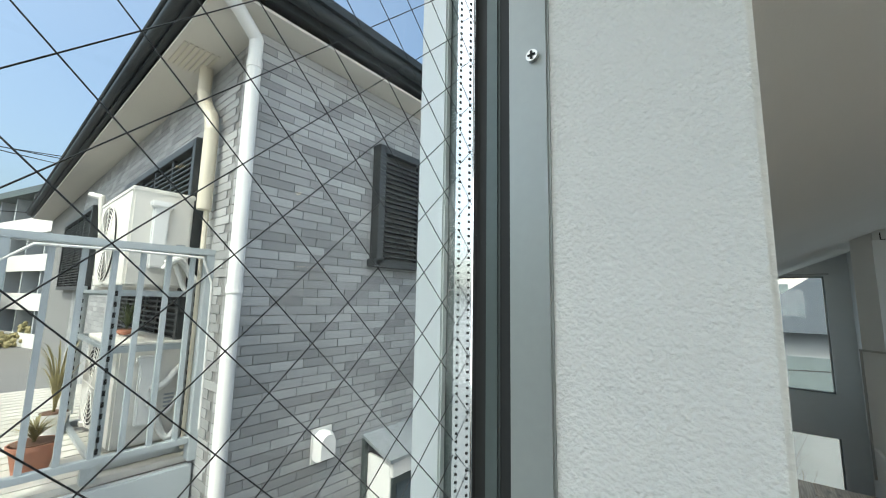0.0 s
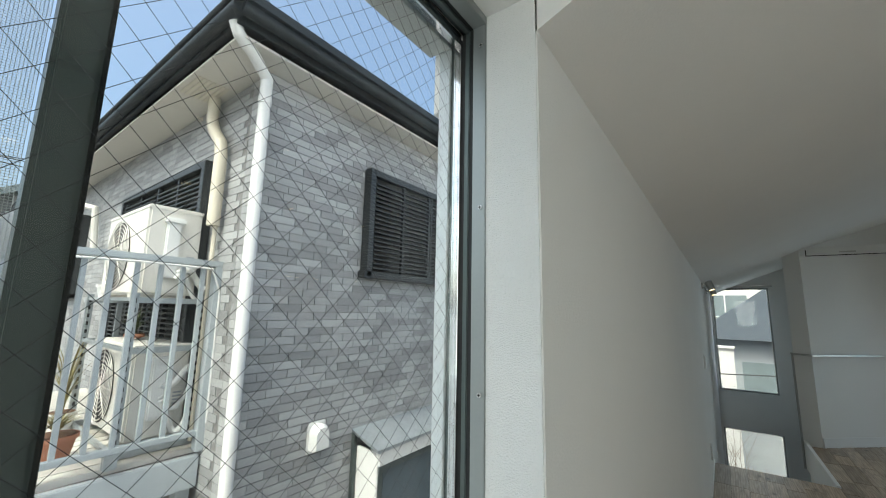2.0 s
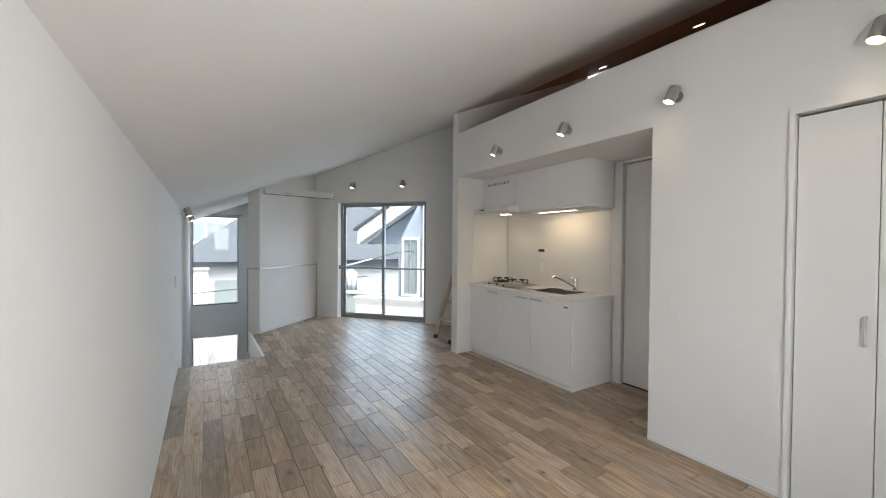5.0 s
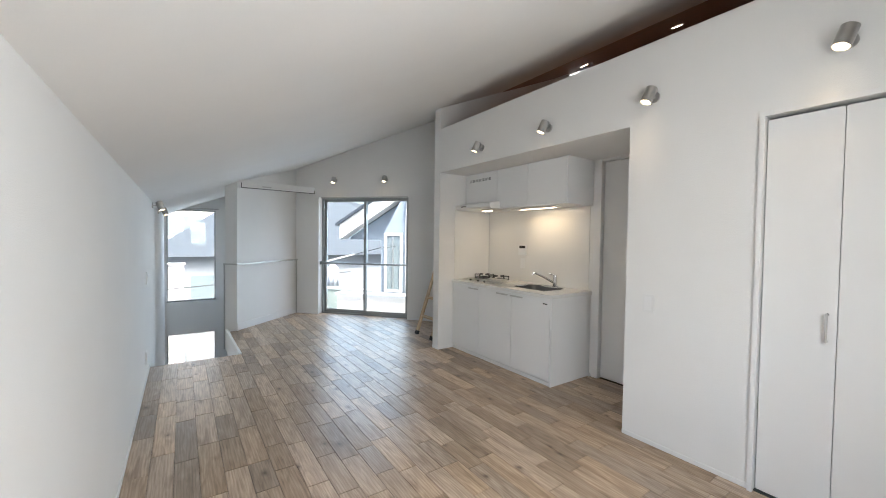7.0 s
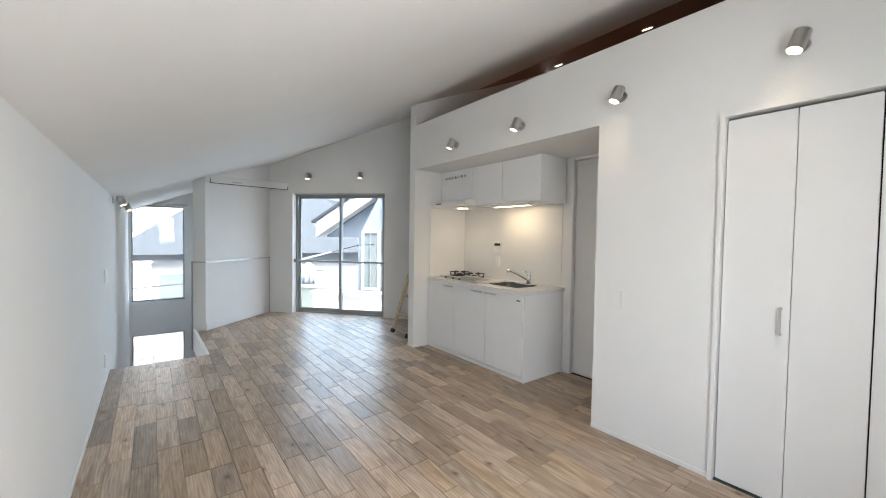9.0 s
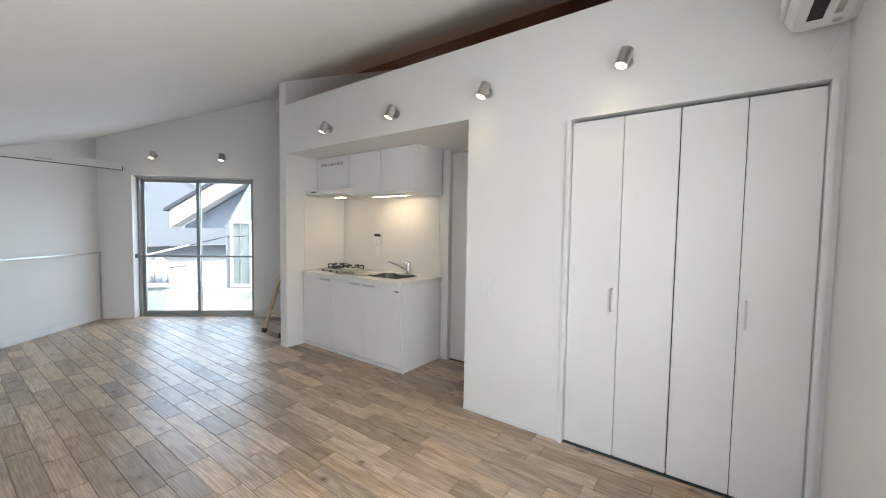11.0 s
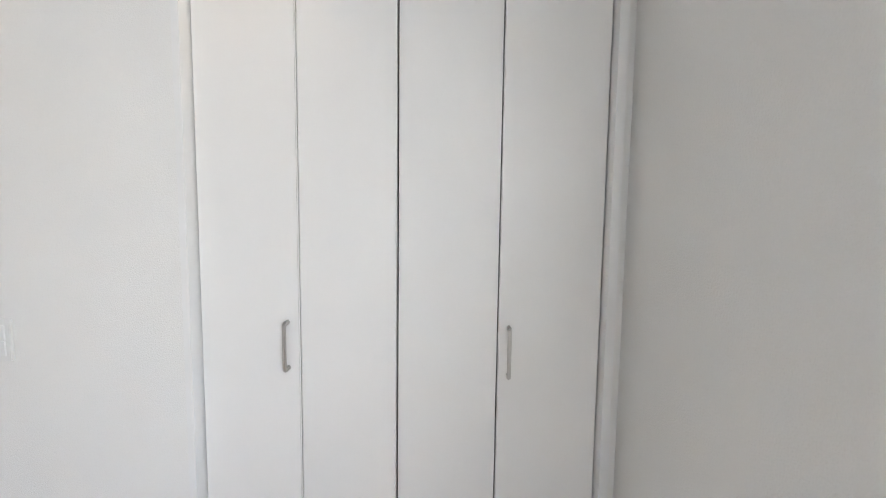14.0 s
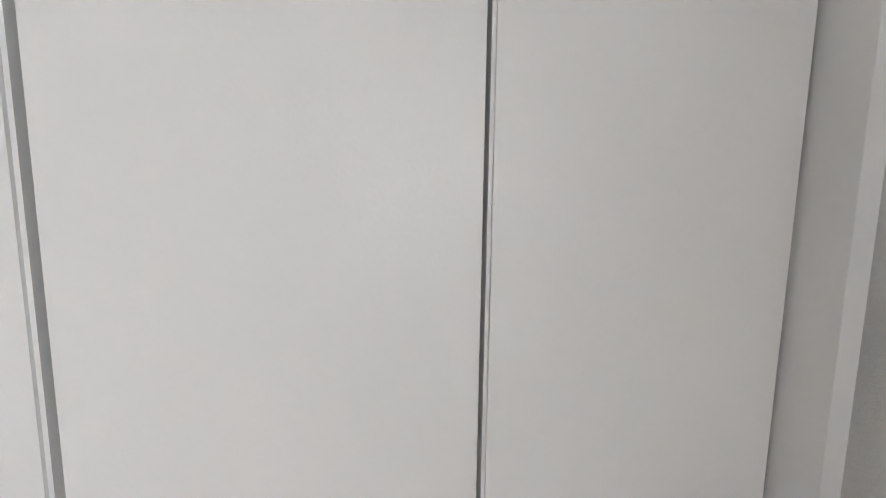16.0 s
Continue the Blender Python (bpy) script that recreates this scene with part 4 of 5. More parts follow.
def loft_ladder():
    l = thing("wooden_ladder", (3.24, 3.58, 0), "pale wooden ladder with black rubber feet leaning on the wall", "ladder")
    top = Vector((4.12, 0, 2.62)) - Vector((3.24, 0, 0))
    d = top.normalized()
    for y in (3.78, 3.39):
        m = Matrix.Translation((3.24, y, 0.0)) @ Vector((d.x, 0, d.z)).to_track_quat("Z", "Y").to_matrix().to_4x4()
        part("side_rail", bx(B(), (-0.03, -0.012, 0.02), (0.03, 0.012, top.length), 0.003, m), PINE, l)
        part("foot", bx(B(), (-0.036, -0.018, -0.005), (0.036, 0.018, 0.055), 0.006, m), RUBBER, l, "black rubber foot")
    for k in range(9):
        c = Vector((3.24, 3.585, 0)) + d * (0.27 + 0.27 * k)
        part("rung", bx(B(), (c.x - 0.035, 3.395, c.z - 0.011), (c.x + 0.035, 3.775, c.z + 0.011), 0.003), PINE, l)


loft_ladder()


# ---- outside: ground and the neighbour's house ----
GZ = -2.9
structure("ground", prism(B(), rect(-400, -400, 400, 400), GZ - 0.5, GZ), LANE, "pale asphalt yard and lane", "ground")
HX, HY = -1.75, 0.46


def louvre_shutter(parent, axis, a0, a1, z0, z1, face, leaves):
    """A black shutter: frame, stiles and slats. axis 'y' lies on the wall facing +x, 'x' on the wall facing -y."""
    def span(lo, hi, d0, d1, za, zb):
        if axis == "y":
            return ((face + d0, lo, za), (face + d1, hi, zb))
        return ((lo, face - d1, za), (hi, face - d0, zb))

    s = part("shutter", boxes(span(a0, a1, 0.002, 0.03, z0, z1)), GAP, parent, "black louvred shutter")
    f = B()
    for lo, hi, za, zb in ((a0 - 0.03, a0 + 0.02, z0 - 0.03, z1 + 0.03), (a1 - 0.02, a1 + 0.03, z0 - 0.03, z1 + 0.03), (a0, a1, z1 - 0.02, z1 + 0.03), (a0 - 0.05, a1 + 0.03, z0 - 0.04, z0 + 0.01)):
        bx(f, *span(lo, hi, 0.0, 0.075, za, zb), 0.003)
    part("frame", f, SHUTTER, s)
    w = (a1 - a0 - 0.04) / leaves
    for k in range(leaves):
        lo = a0 + 0.02 + w * k
        for q in (lo, lo + w / 2 - 0.012, lo + w - 0.025):
            part("stile", boxes(span(q, q + 0.025, 0.03, 0.062 if k % 2 else 0.055, z0 + 0.01, z1 - 0.02), bevel=0.002), SHUTTER, s)
        sl = B()
        n = int((z1 - z0 - 0.06) / 0.034)
        for i in range(n):
            z = z0 + 0.03 + 0.034 * i
            bx(sl, *span(lo + 0.02, lo + w - 0.02, 0.034, 0.064, z, z + 0.011), 0.002)
        part("slats", sl, SHUTTER, s)


def neighbour_house():
    h = thing("neighbour_house", (-6, 5, GZ), "two-storey house clad in grey tiles with a dark roof", "house")
    part("wall", boxes(((-10.6, HY + 0.006, GZ), (HX - 0.006, 9.5, 2.85))), GROUT, h)
    r = B()
    ex0, ex1, ey0, ey1, ez = -10.9, -1.44, 0.12, 9.8, 2.955
    base = [r.verts.new(c) for c in ((ex0, ey0, ez), (ex1, ey0, ez), (ex1, ey1, ez), (ex0, ey1, ez))]
    top = [r.verts.new(c) for c in ((-6.3, 4.9, 4.9), (-5.9, 4.9, 4.9))]
    low = [r.verts.new((x, y, ez - 0.05)) for x, y in ((ex0, ey0), (ex1, ey0), (ex1, ey1), (ex0, ey1))]
    for f in ((base[0], base[1], top[1], top[0]), (base[1], base[2], top[1]), (base[2], base[3], top[0], top[1]), (base[3], base[0], top[0]), low[::-1]):
        r.faces.new(f)
    for i in range(4):
        r.faces.new((low[i], low[(i + 1) % 4], base[(i + 1) % 4], base[i]))
    roof = part("roof", r, ROOFDARK, h, "dark metal hip roof")
    f = B()
    bx(f, (-1.575, 0.195, 2.83), (-1.545, 9.6, 2.92), 0.003)
    bx(f, (-10.7, 0.165, 2.83), (-1.545, 0.195, 2.92), 0.003)
    part("fascia", f, ROOFDARK, roof, "dark fascia board")
    g = B()
    for zz, rr, off in ((2.885, 0.038, 0.0), (2.925, 0.016, 0.034)):
        rod(g, (-1.495 + off, 0.15, zz), (-1.495 + off, 9.6, zz), rr, seg=12)
        rod(g, (-1.495 + off, 0.145 - off, zz), (-10.7, 0.145 - off, zz), rr, seg=12)
    part("gutter", g, ROOFDARK, roof, "dark half-round gutter")
    s = B()
    bx(s, (HX - 0.02, 0.195, 2.785), (-1.575, 9.5, 2.80))
    bx(s, (-10.6, 0.195, 2.785), (HX - 0.02, HY + 0.02, 2.80))
    part("soffit", s, SOFFIT, h, "cream soffit boards")
    v = B()
    for k in range(7):
        bx(v, (-2.46, 0.225 + 0.028 * k, 2.777), (-2.16, 0.241 + 0.028 * k, 2.7845))
    part("soffit_vent", v, PIPECREAM, h, "cream slatted soffit vent")
    louvre_shutter(h, "y", 1.285, 2.72, 1.63, 2.385, HX, 2)
    louvre_shutter(h, "x", -4.05, -2.37, 0.66, 2.30, HY, 2)
    louvre_shutter(h, "x", -7.7, -5.6, 1.45, 2.35, HY, 2)
    p = B()
    pipe(p, [(-1.695, 0.415, GZ), (-1.695, 0.415, 2.69), (-1.645, 0.30, 2.765), (-1.60, 0.195, 2.80), (-1.60, 0.17, 2.86)], 0.033, 16)
    dp = part("downpipe", p, PIPEWHITE, h, "white rain pipe")
    for z in (2.55, 1.42, 0.2, -1.2):
        c = B()
        rod(c, (-1.695, 0.415, z - 0.02), (-1.695, 0.415, z + 0.02), 0.037, seg=16)
        part("collar", c, PIPEWHITE, dp)
    p = B()
    pipe(p, [(-2.36, 0.405, 2.785), (-2.36, 0.405, 2.62), (-2.31, 0.405, 2.53), (-2.19, 0.405, 2.42), (-2.165, 0.405, 2.32), (-2.165, 0.405, 1.86)], 0.037, 16)
    part("cream_duct", p, PIPECREAM, h, "cream covered pipe duct")
    p = B()
    pipe(p, [(-2.165, 0.42, 1.86), (-2.165, 0.42, 0.6)], 0.014, 8)
    part("thin_pipe", p, PIPECREAM, h)
    v = B()
    bx(v, (HX, 0.902, 0.48), (HX + 0.010, 1.034, 0.665), 0.004)
    ring = [(0.055 * math.cos(math.pi * i / 12), 0.60 + 0.055 * math.sin(math.pi * i / 12)) for i in range(13)] + [(-0.055, 0.505), (0.055, 0.505)]
    prism_ring = []
    for x, k in ((HX, 1.0), (HX + 0.055, 1.0), (HX + 0.078, 0.82)):
        prism_ring.append([v.verts.new((x, 0.968 + yy * k, 0.56 + (zz - 0.56) * k)) for yy, zz in ring])
    for lo_ring, hi_ring in zip(prism_ring, prism_ring[1:]):
        for i in range(15):
            v.faces.new((lo_ring[i], lo_ring[(i + 1) % 15], hi_ring[(i + 1) % 15], hi_ring[i]))
    v.faces.new(prism_ring[-1])
    bmesh.ops.recalc_face_normals(v, faces=v.faces)
    part("vent_hood", v, PIPEWHITE, h, "white arched vent hood")
    b = B()
    prism(b, rect(HX, 1.265, -1.49, 3.2), lambda x, y: 0.55 - 0.33 * (x - HX) - 0.02, lambda x, y: 0.55 - 0.33 * (x - HX))
    bay = part("bay_window", b, GALV, h, "small bay window with a pale metal top")
    b = B()
    bx(b, (-1.52, 1.29, 0.36), (-1.495, 3.2, 0.445), 0.003)
    part("front_band", b, PIPEWHITE, bay)
    b = B()
    bx(b, (-1.535, 1.30, 0.315), (-1.505, 3.2, 0.36), 0.003)
    bx(b, (HX, 1.262, -0.7), (HX + 0.03, 1.29, 0.53), 0.003)
    bx(b, (-1.55, 1.30, -0.7), (-1.515, 1.34, 0.315), 0.003)
    part("dark_frame", b, ALUDARK, bay, "dark window frame")
    b = B()
    bx(b, (HX + 0.03, 1.29, 0.05), (-1.52, 1.315, 0.44), 0.003)
    part("side_panel", b, PIPEWHITE, bay)
    b = B()
    bx(b, (HX + 0.08, 1.362, -0.7), (-1.535, 3.2, 0.32))
    part("bay_glass", b, FARGLASS, bay, "dark bay window glass")
    # shelf pipes on the far end of the wall
    p = B()
    pipe(p, [(-4.9, 0.40, 1.9), (-4.9, 0.36, 2.35), (-5.1, 0.30, 2.40)], 0.03, 10)
    part("wall_pipe", p, OUTUNIT, h)
    return h


HOUSE = neighbour_house()


def outdoor_unit(name_place, w, d, hgt):
    """Air conditioner outdoor unit; its fan looks to -y, its valve side to +x."""
    x1, y0, z0 = name_place
    u = thing("outdoor_unit", (x1 - w / 2, y0 + d / 2, z0), "ivory air conditioner outdoor unit on a steel rack", "outdoor unit", "stacked outdoor units")
    part("case", boxes(((x1 - w, y0, z0 + 0.02), (x1, y0 + d, z0 + hgt)), bevel=0.012), OUTUNIT, u)
    part("top_lid", boxes(((x1 - w - 0.004, y0 - 0.004, z0 + hgt - 0.02), (x1 + 0.004, y0 + d + 0.004, z0 + hgt + 0.006)), bevel=0.005), OUTUNIT, u)
    c = Vector((x1 - w * 0.62, y0 - 0.012, z0 + hgt * 0.5))
    f = B()
    rod(f, c + Vector((0, 0.011, 0)), c + Vector((0, 0.004, 0)), 0.215, seg=40)
    part("fan_opening", f, GAP, u, "dark fan opening")
    g = B()
    for k in range(9):
        r = 0.03 + 0.0245 * k
        for i in range(32):
            a, b = 2 * math.pi * i / 32, 2 * math.pi * (i + 1) / 32
            rod(g, c + Vector((r * math.cos(a), 0, r * math.sin(a))), c + Vector((r * math.cos(b), 0, r * math.sin(b))), 0.0028, seg=5, cap=False)
    for i in range(8):
        a = 2 * math.pi * i / 8
        rod(g, c, c + Vector((0.225 * math.cos(a), 0, 0.225 * math.sin(a))), 0.003, seg=5)
    part("fan_grille", g, OUTUNIT, u, "ivory fan grille")
    v = B()
    bx(v, (x1, y0 + 0.09, z0 + 0.12), (x1 + 0.028, y0 + 0.165, z0 + hgt - 0.09), 0.008)
    bx(v, (x1, y0 + 0.075, z0 + hgt - 0.10), (x1 + 0.04, y0 + 0.185, z0 + hgt - 0.06), 0.01)
    part("valve_cover", v, PLASTIC, u, "white valve cover")
    for x in (x1 - w + 0.1, x1 - 0.12):
        part("foot", boxes(((x - 0.03, y0 - 0.01, z0), (x + 0.03, y0 + d + 0.01, z0 + 0.022))), OUTUNIT, u)
    t = B()
    for k in range(5):
        bx(t, (x1 + 0.0005, y0 + 0.215, z0 + 0.17 + 0.02 * k), (x1 + 0.002, y0 + 0.26, z0 + 0.18 + 0.02 * k))
    part("rating_label", t, RENDERGREY, u)
    return u


def neighbour_balcony():
    b = thing("neighbour_balcony", (-3.1, 0.05, GZ), "pale steel balcony with a worn deck and railing", "balcony")
    x0, x1, y0, y1, dz = -4.6, -2.12, -0.34, 0.452, 0.565
    for k in range(24):
        xx = x0 + (x1 - x0 - 0.02) / 24 * k
        part("deck_board", boxes(((xx + 0.004, y0, dz - 0.03), (xx + 0.099, y1, dz)), bevel=0.004), DECK, b)
    f = B()
    bx(f, (x1 - 0.02, y0, 0.36), (x1 + 0.02, y1, dz - 0.032), 0.006)
    bx(f, (x0, y0 - 0.02, 0.36), (x1 - 0.02, y0 + 0.02, dz - 0.032), 0.006)
    part("edge_beam", f, RAILWHITE, b, "pale edge beam")
    rs = B()
    for k in range(40):
        yy = y0 + 0.012 * k
        prism(rs, rect(x1 + 0.0205, yy, x1 + 0.0225, yy + 0.0121), 0.355, 0.43 + 0.03 * noise.noise((k * 0.37, 1.3, 0)) - 0.0016 * k)
    part("rust_edge", rs, RUST, b, "rusted peeling edge")
    for yy, bot in ((y0, 0.2), (y1 - 0.03, 0.55)):
        part("post", boxes(((x1 - 0.03, yy, bot), (x1 + 0.03, yy + 0.055, 1.60)), bevel=0.003), RAILWHITE, b)
    t = B()
    bx(t, (x1 - 0.03, y0, 1.60), (x1 + 0.03, y1 + 0.02, 1.635), 0.004)
    bx(t, (x0, y0, 1.60), (x1 - 0.03, y0 + 0.05, 1.635), 0.004)
    part("top_rail", t, RAILWHITE, b)
    t = B()
    bx(t, (x1 - 0.02, y0 + 0.055, 0.635), (x1 + 0.02, y1 - 0.03, 0.665), 0.003)
    bx(t, (x0, y0 + 0.01, 0.635), (x1 - 0.03, y0 + 0.04, 0.665), 0.003)
    part("bottom_rail", t, RAILWHITE, b)
    for k in range(6):
        y = -0.165 + 0.106 * k
        part("baluster", boxes(((x1 - 0.011, y - 0.011, 0.665), (x1 + 0.011, y + 0.011, 1.60)), bevel=0.001), RAILWHITE, b)
    for k in range(20):
        x = x1 - 0.13 - 0.115 * k
        part("baluster", boxes(((x - 0.011, y0 + 0.014, 0.665), (x + 0.011, y0 + 0.036, 1.60)), bevel=0.001), RAILWHITE, b)
    bk = B()
    bx(bk, (x1 - 0.02, 0.02, dz), (x1 + 0.025, 0.075, 0.64), 0.004)
    part("rail_bracket", bk, GALV, b, "steel bracket")
    for xx, yy in ((x1 - 0.06, y0 + 0.03), (x0 + 0.1, y0 + 0.03), (x1 - 0.06, y1 - 0.05)):
        part("support_post", boxes(((xx - 0.035, yy - 0.035, GZ), (xx + 0.035, yy + 0.035, 0.37))), RAILWHITE, b)
    # rack of slotted steel angle
    r = thing("unit_rack", (-2.7, 0.27, dz), "galvanised slotted-angle rack carrying two units", "rack")
    for xx in (-2.235, -3.15):
        for yy in (0.085, 0.425):
            p = part("rack_post", boxes(((xx - 0.018, yy - 0.002, dz), (xx + 0.018, yy + 0.002, 1.43)), ((xx + 0.014, yy - 0.018, dz), (xx + 0.018, yy + 0.018, 1.43))), GALV, r)
            h = B()
            for k in range(16):
                bx(h, (xx - 0.006, yy - 0.0032, dz + 0.03 + 0.052 * k), (xx + 0.006, yy - 0.002, dz + 0.055 + 0.052 * k))
                bx(h, (xx + 0.0181, yy - 0.006, dz + 0.03 + 0.052 * k), (xx + 0.0192, yy + 0.006, dz + 0.055 + 0.052 * k))
            part("slots", h, GAP, p)
    for z in (0.60, 1.13, 1.405):
        for lo, hi in (((-3.15, 0.075, z - 0.02), (-2.22, 0.10, z)), ((-3.15, 0.41, z - 0.02), (-2.22, 0.435, z)), ((-2.25, 0.10, z - 0.03), (-2.215, 0.41, z)), ((-3.15, 0.10, z - 0.03), (-3.115, 0.41, z))):
            part("rack_bar", boxes((lo, hi), bevel=0.001), GALV, r)
    outdoor_unit((-2.30, 0.115, 1.405), 0.78, 0.285, 0.545)
    outdoor_unit((-2.30, 0.135, 0.60), 0.78, 0.285, 0.53)
    hs = thing("unit_hoses", (-2.28, 0.43, 0.6), "taped white coolant hoses beside the outdoor units", "hose")
    for q, (zz, amp) in enumerate(((1.52, 0.06), (1.48, 0.09), (0.74, 0.10), (0.84, 0.07), (0.95, 0.05))):
        c = B()
        pts = [(-2.27 + 0.012 * q % 3 * 0.01 + 0.01 * math.sin(k * 0.6 + q), 0.28 + 0.16 * (k / 12), zz + amp * math.sin(k / 12 * math.pi * 1.4 + q)) for k in range(13)]
        pipe(c, pts, 0.013 if q % 2 else 0.019, 8)
        part("hose", c, PIPEWHITE, hs)
    # satellite dish on the corner post
    d = thing("satellite_dish", (-2.2, -0.45, 1.53), "pale grey satellite dish on the railing post", "dish")
    nrm = Vector((-0.30, -0.90, 0.30)).normalized()
    c = Vector((-2.17, -0.42, 1.53))
    m = Matrix.Translation(c) @ nrm.to_track_quat("Z", "Y").to_matrix().to_4x4()
    s = B()
    rings = []
    for k in range(9):
        rr = 0.238 * k / 8
        rings.append([s.verts.new(m @ Vector((rr * math.cos(a), rr * math.sin(a), 0.9 * rr * rr))) for a in [2 * math.pi * i / 48 for i in range(48)]] if k else [s.verts.new(m @ Vector((0, 0, 0)))])
    for i in range(48):
        s.faces.new((rings[0][0], rings[1][i], rings[1][(i + 1) % 48]))
        for k in range(1, 8):
            s.faces.new((rings[k][i], rings[k + 1][i], rings[k + 1][(i + 1) % 48], rings[k][(i + 1) % 48]))
    ob = part("reflector", s, DISH, d)
    so = ob.modifiers.new("thick", "SOLIDIFY")
    so.thickness = 0.006
    s = B()
    pipe(s, [tuple(m @ Vector((0.0, -0.235, 0.03))), tuple(m @ Vector((0.0, -0.27, 0.12))), tuple(m @ Vector((0.0, -0.13, 0.34)))], 0.010, 10)
    part("feed_arm", s, DISH, d)
    s = B()
    a, bb = m @ Vector((0, -0.13, 0.36)), m @ Vector((0, -0.07, 0.30))
    rod(s, a, bb, 0.033, 0.028, seg=18)
    part("feed_horn", s, PLASTIC, d, "white feed horn")
    s = B()
    bx(s, (-2.19, -0.44, 1.47), (-2.10, -0.33, 1.55), 0.006)
    bx(s, (-2.165, -0.38, 1.43), (-2.08, -0.34, 1.57), 0.004)
    part("mount", s, GALV, d, "grey steel mount")
    s = B()
    pipe(s, [(-2.1, -0.36, 1.46), (-2.085, -0.22, 1.585), (-2.085, 0.05, 1.59), (-2.085, 0.40, 1.585), (-2.085, 0.455, 1.45), (-2.085, 0.46, 0.7)], 0.006, 8)
    part("cable", s, PIPEWHITE, d, "white cable")


neighbour_balcony()


def blades(bm, c, n, h, spread, w):
    """Long bent leaves that spring from one place."""
    for i in range(n):
        a = random.uniform(0, 2 * math.pi)
        d = Vector((math.cos(a), math.sin(a), 0))
        side = Vector((-d.y, d.x, 0)) * w
        hh, sp = h * random.uniform(0.5, 1.1), spread * random.uniform(0.3, 1.1)
        prev = None
        for k in range(6):
            t = k / 5
            p = Vector(c) + d * (sp * t ** 1.6) + Vector((0, 0, hh * (t - 0.35 * t ** 3)))
            ww = side * (1 - t) ** 0.7
            cur = (bm.verts.new(p - ww), bm.verts.new(p + ww))
            if prev:
                bm.faces.new((prev[0], prev[1], cur[1], cur[0]))
            prev = cur


def potted(place, r, h, leaf_h, spread, n, mat, potmat, label, w=0.006):
    x, y, z = place
    p = thing("potted_plant", place, label, "plant")
    b = B()
    rod(b, (x, y, z), (x, y, z + h), r * 0.7, r, seg=24)
    rod(b, (x, y, z + h - 0.02), (x, y, z + h), r * 1.08, r * 1.08, seg=24)
    part("pot", b, potmat, p)
    b = B()
    rod(b, (x, y, z + h), (x, y, z + h + 0.003), r * 0.9, seg=20)
    part("soil", b, RUST, p, "dark soil")
    b = B()
    blades(b, (x, y, z + h), n, leaf_h, spread, w)
    part("leaves", b, mat, p, "long thin leaves")


potted((-2.45, -0.10, 0.565), 0.085, 0.13, 0.16, 0.12, 90, DRYLEAF, TERRA, "terracotta pot with a dry plant on the deck")
potted((-3.05, 0.02, 0.565), 0.07, 0.12, 0.62, 0.22, 34, DRYLEAF, PIPEWHITE, "tall pale-green potted plant beside the units", 0.006)
potted((-2.75, 0.25, 1.145), 0.05, 0.03, 0.24, 0.10, 40, LEAF, TERRA, "small green plant between the units")
potted((-3.4, 0.22, 1.405), 0.06, 0.1, 0.14, 0.12, 40, DRYLEAF, PIPEWHITE, "small potted plant behind the upper unit")
rack2 = whole("plant_stand", boxes(((-3.5, 0.12, 1.37), (-3.3, 0.32, 1.405)), ((-3.49, 0.13, 0.565), (-3.46, 0.16, 1.37)), ((-3.34, 0.28, 0.565), (-3.31, 0.31, 1.37)), bevel=0.002), GALV, "thin steel plant stand on the deck", "stand")


# ---- outside: distance ----
def block(name, lo, hi, label, mat, face, rows, cols, win, roofmat=None, band=False, pane=None):
    """A far building: body, a flat parapet, and windows on the face that looks this way ('x' for +x, 'y' for -y)."""
    b = thing(name, ((lo[0] + hi[0]) / 2, (lo[1] + hi[1]) / 2, lo[2]), label, "building")
    part("wall", boxes((lo, hi)), mat, b)
    part("parapet", boxes(((lo[0] - 0.15, lo[1] - 0.15, hi[2]), (hi[0] + 0.15, hi[1] + 0.15, hi[2] + 0.5))), roofmat or mat, b)
    for i in range(rows):
        for j in range(cols):
            z0 = lo[2] + (hi[2] - lo[2]) * (i + 0.35) / rows
            z1 = z0 + win[1]
            if face == "x":
                y0 = lo[1] + (hi[1] - lo[1]) * (j + 0.5) / cols - win[0] / 2
                w = part("window", boxes(((hi[0] - 0.05, y0, z0), (hi[0] + 0.02, y0 + win[0], z1))), pane or FARGLASS, b)
                part("frame", boxes(((hi[0], y0 - 0.08, z0 - 0.08), (hi[0] + 0.06, y0 + win[0] + 0.08, z0)), ((hi[0], y0 + win[0] / 2 - 0.03, z0), (hi[0] + 0.05, y0 + win[0] / 2 + 0.03, z1))), PIPEWHITE, w)
            else:
                x0 = lo[0] + (hi[0] - lo[0]) * (j + 0.5) / cols - win[0] / 2
                w = part("window", boxes(((x0, lo[1] - 0.02, z0), (x0 + win[0], lo[1] + 0.05, z1))), pane or FARGLASS, b)
                part("frame", boxes(((x0 - 0.05, lo[1] - 0.06, z0 - 0.06), (x0 + win[0] + 0.05, lo[1], z0)), ((x0 + win[0] / 2 - 0.03, lo[1] - 0.05, z0), (x0 + win[0] / 2 + 0.03, lo[1], z1))), PIPEWHITE, w)
        if band:
            z = lo[2] + (hi[2] - lo[2]) * i / rows
            if face == "x":
                part("balcony", boxes(((hi[0], lo[1], z), (hi[0] + 1.2, hi[1], z + 1.0))), RENDERWHITE, b, "white balcony front")
    return b


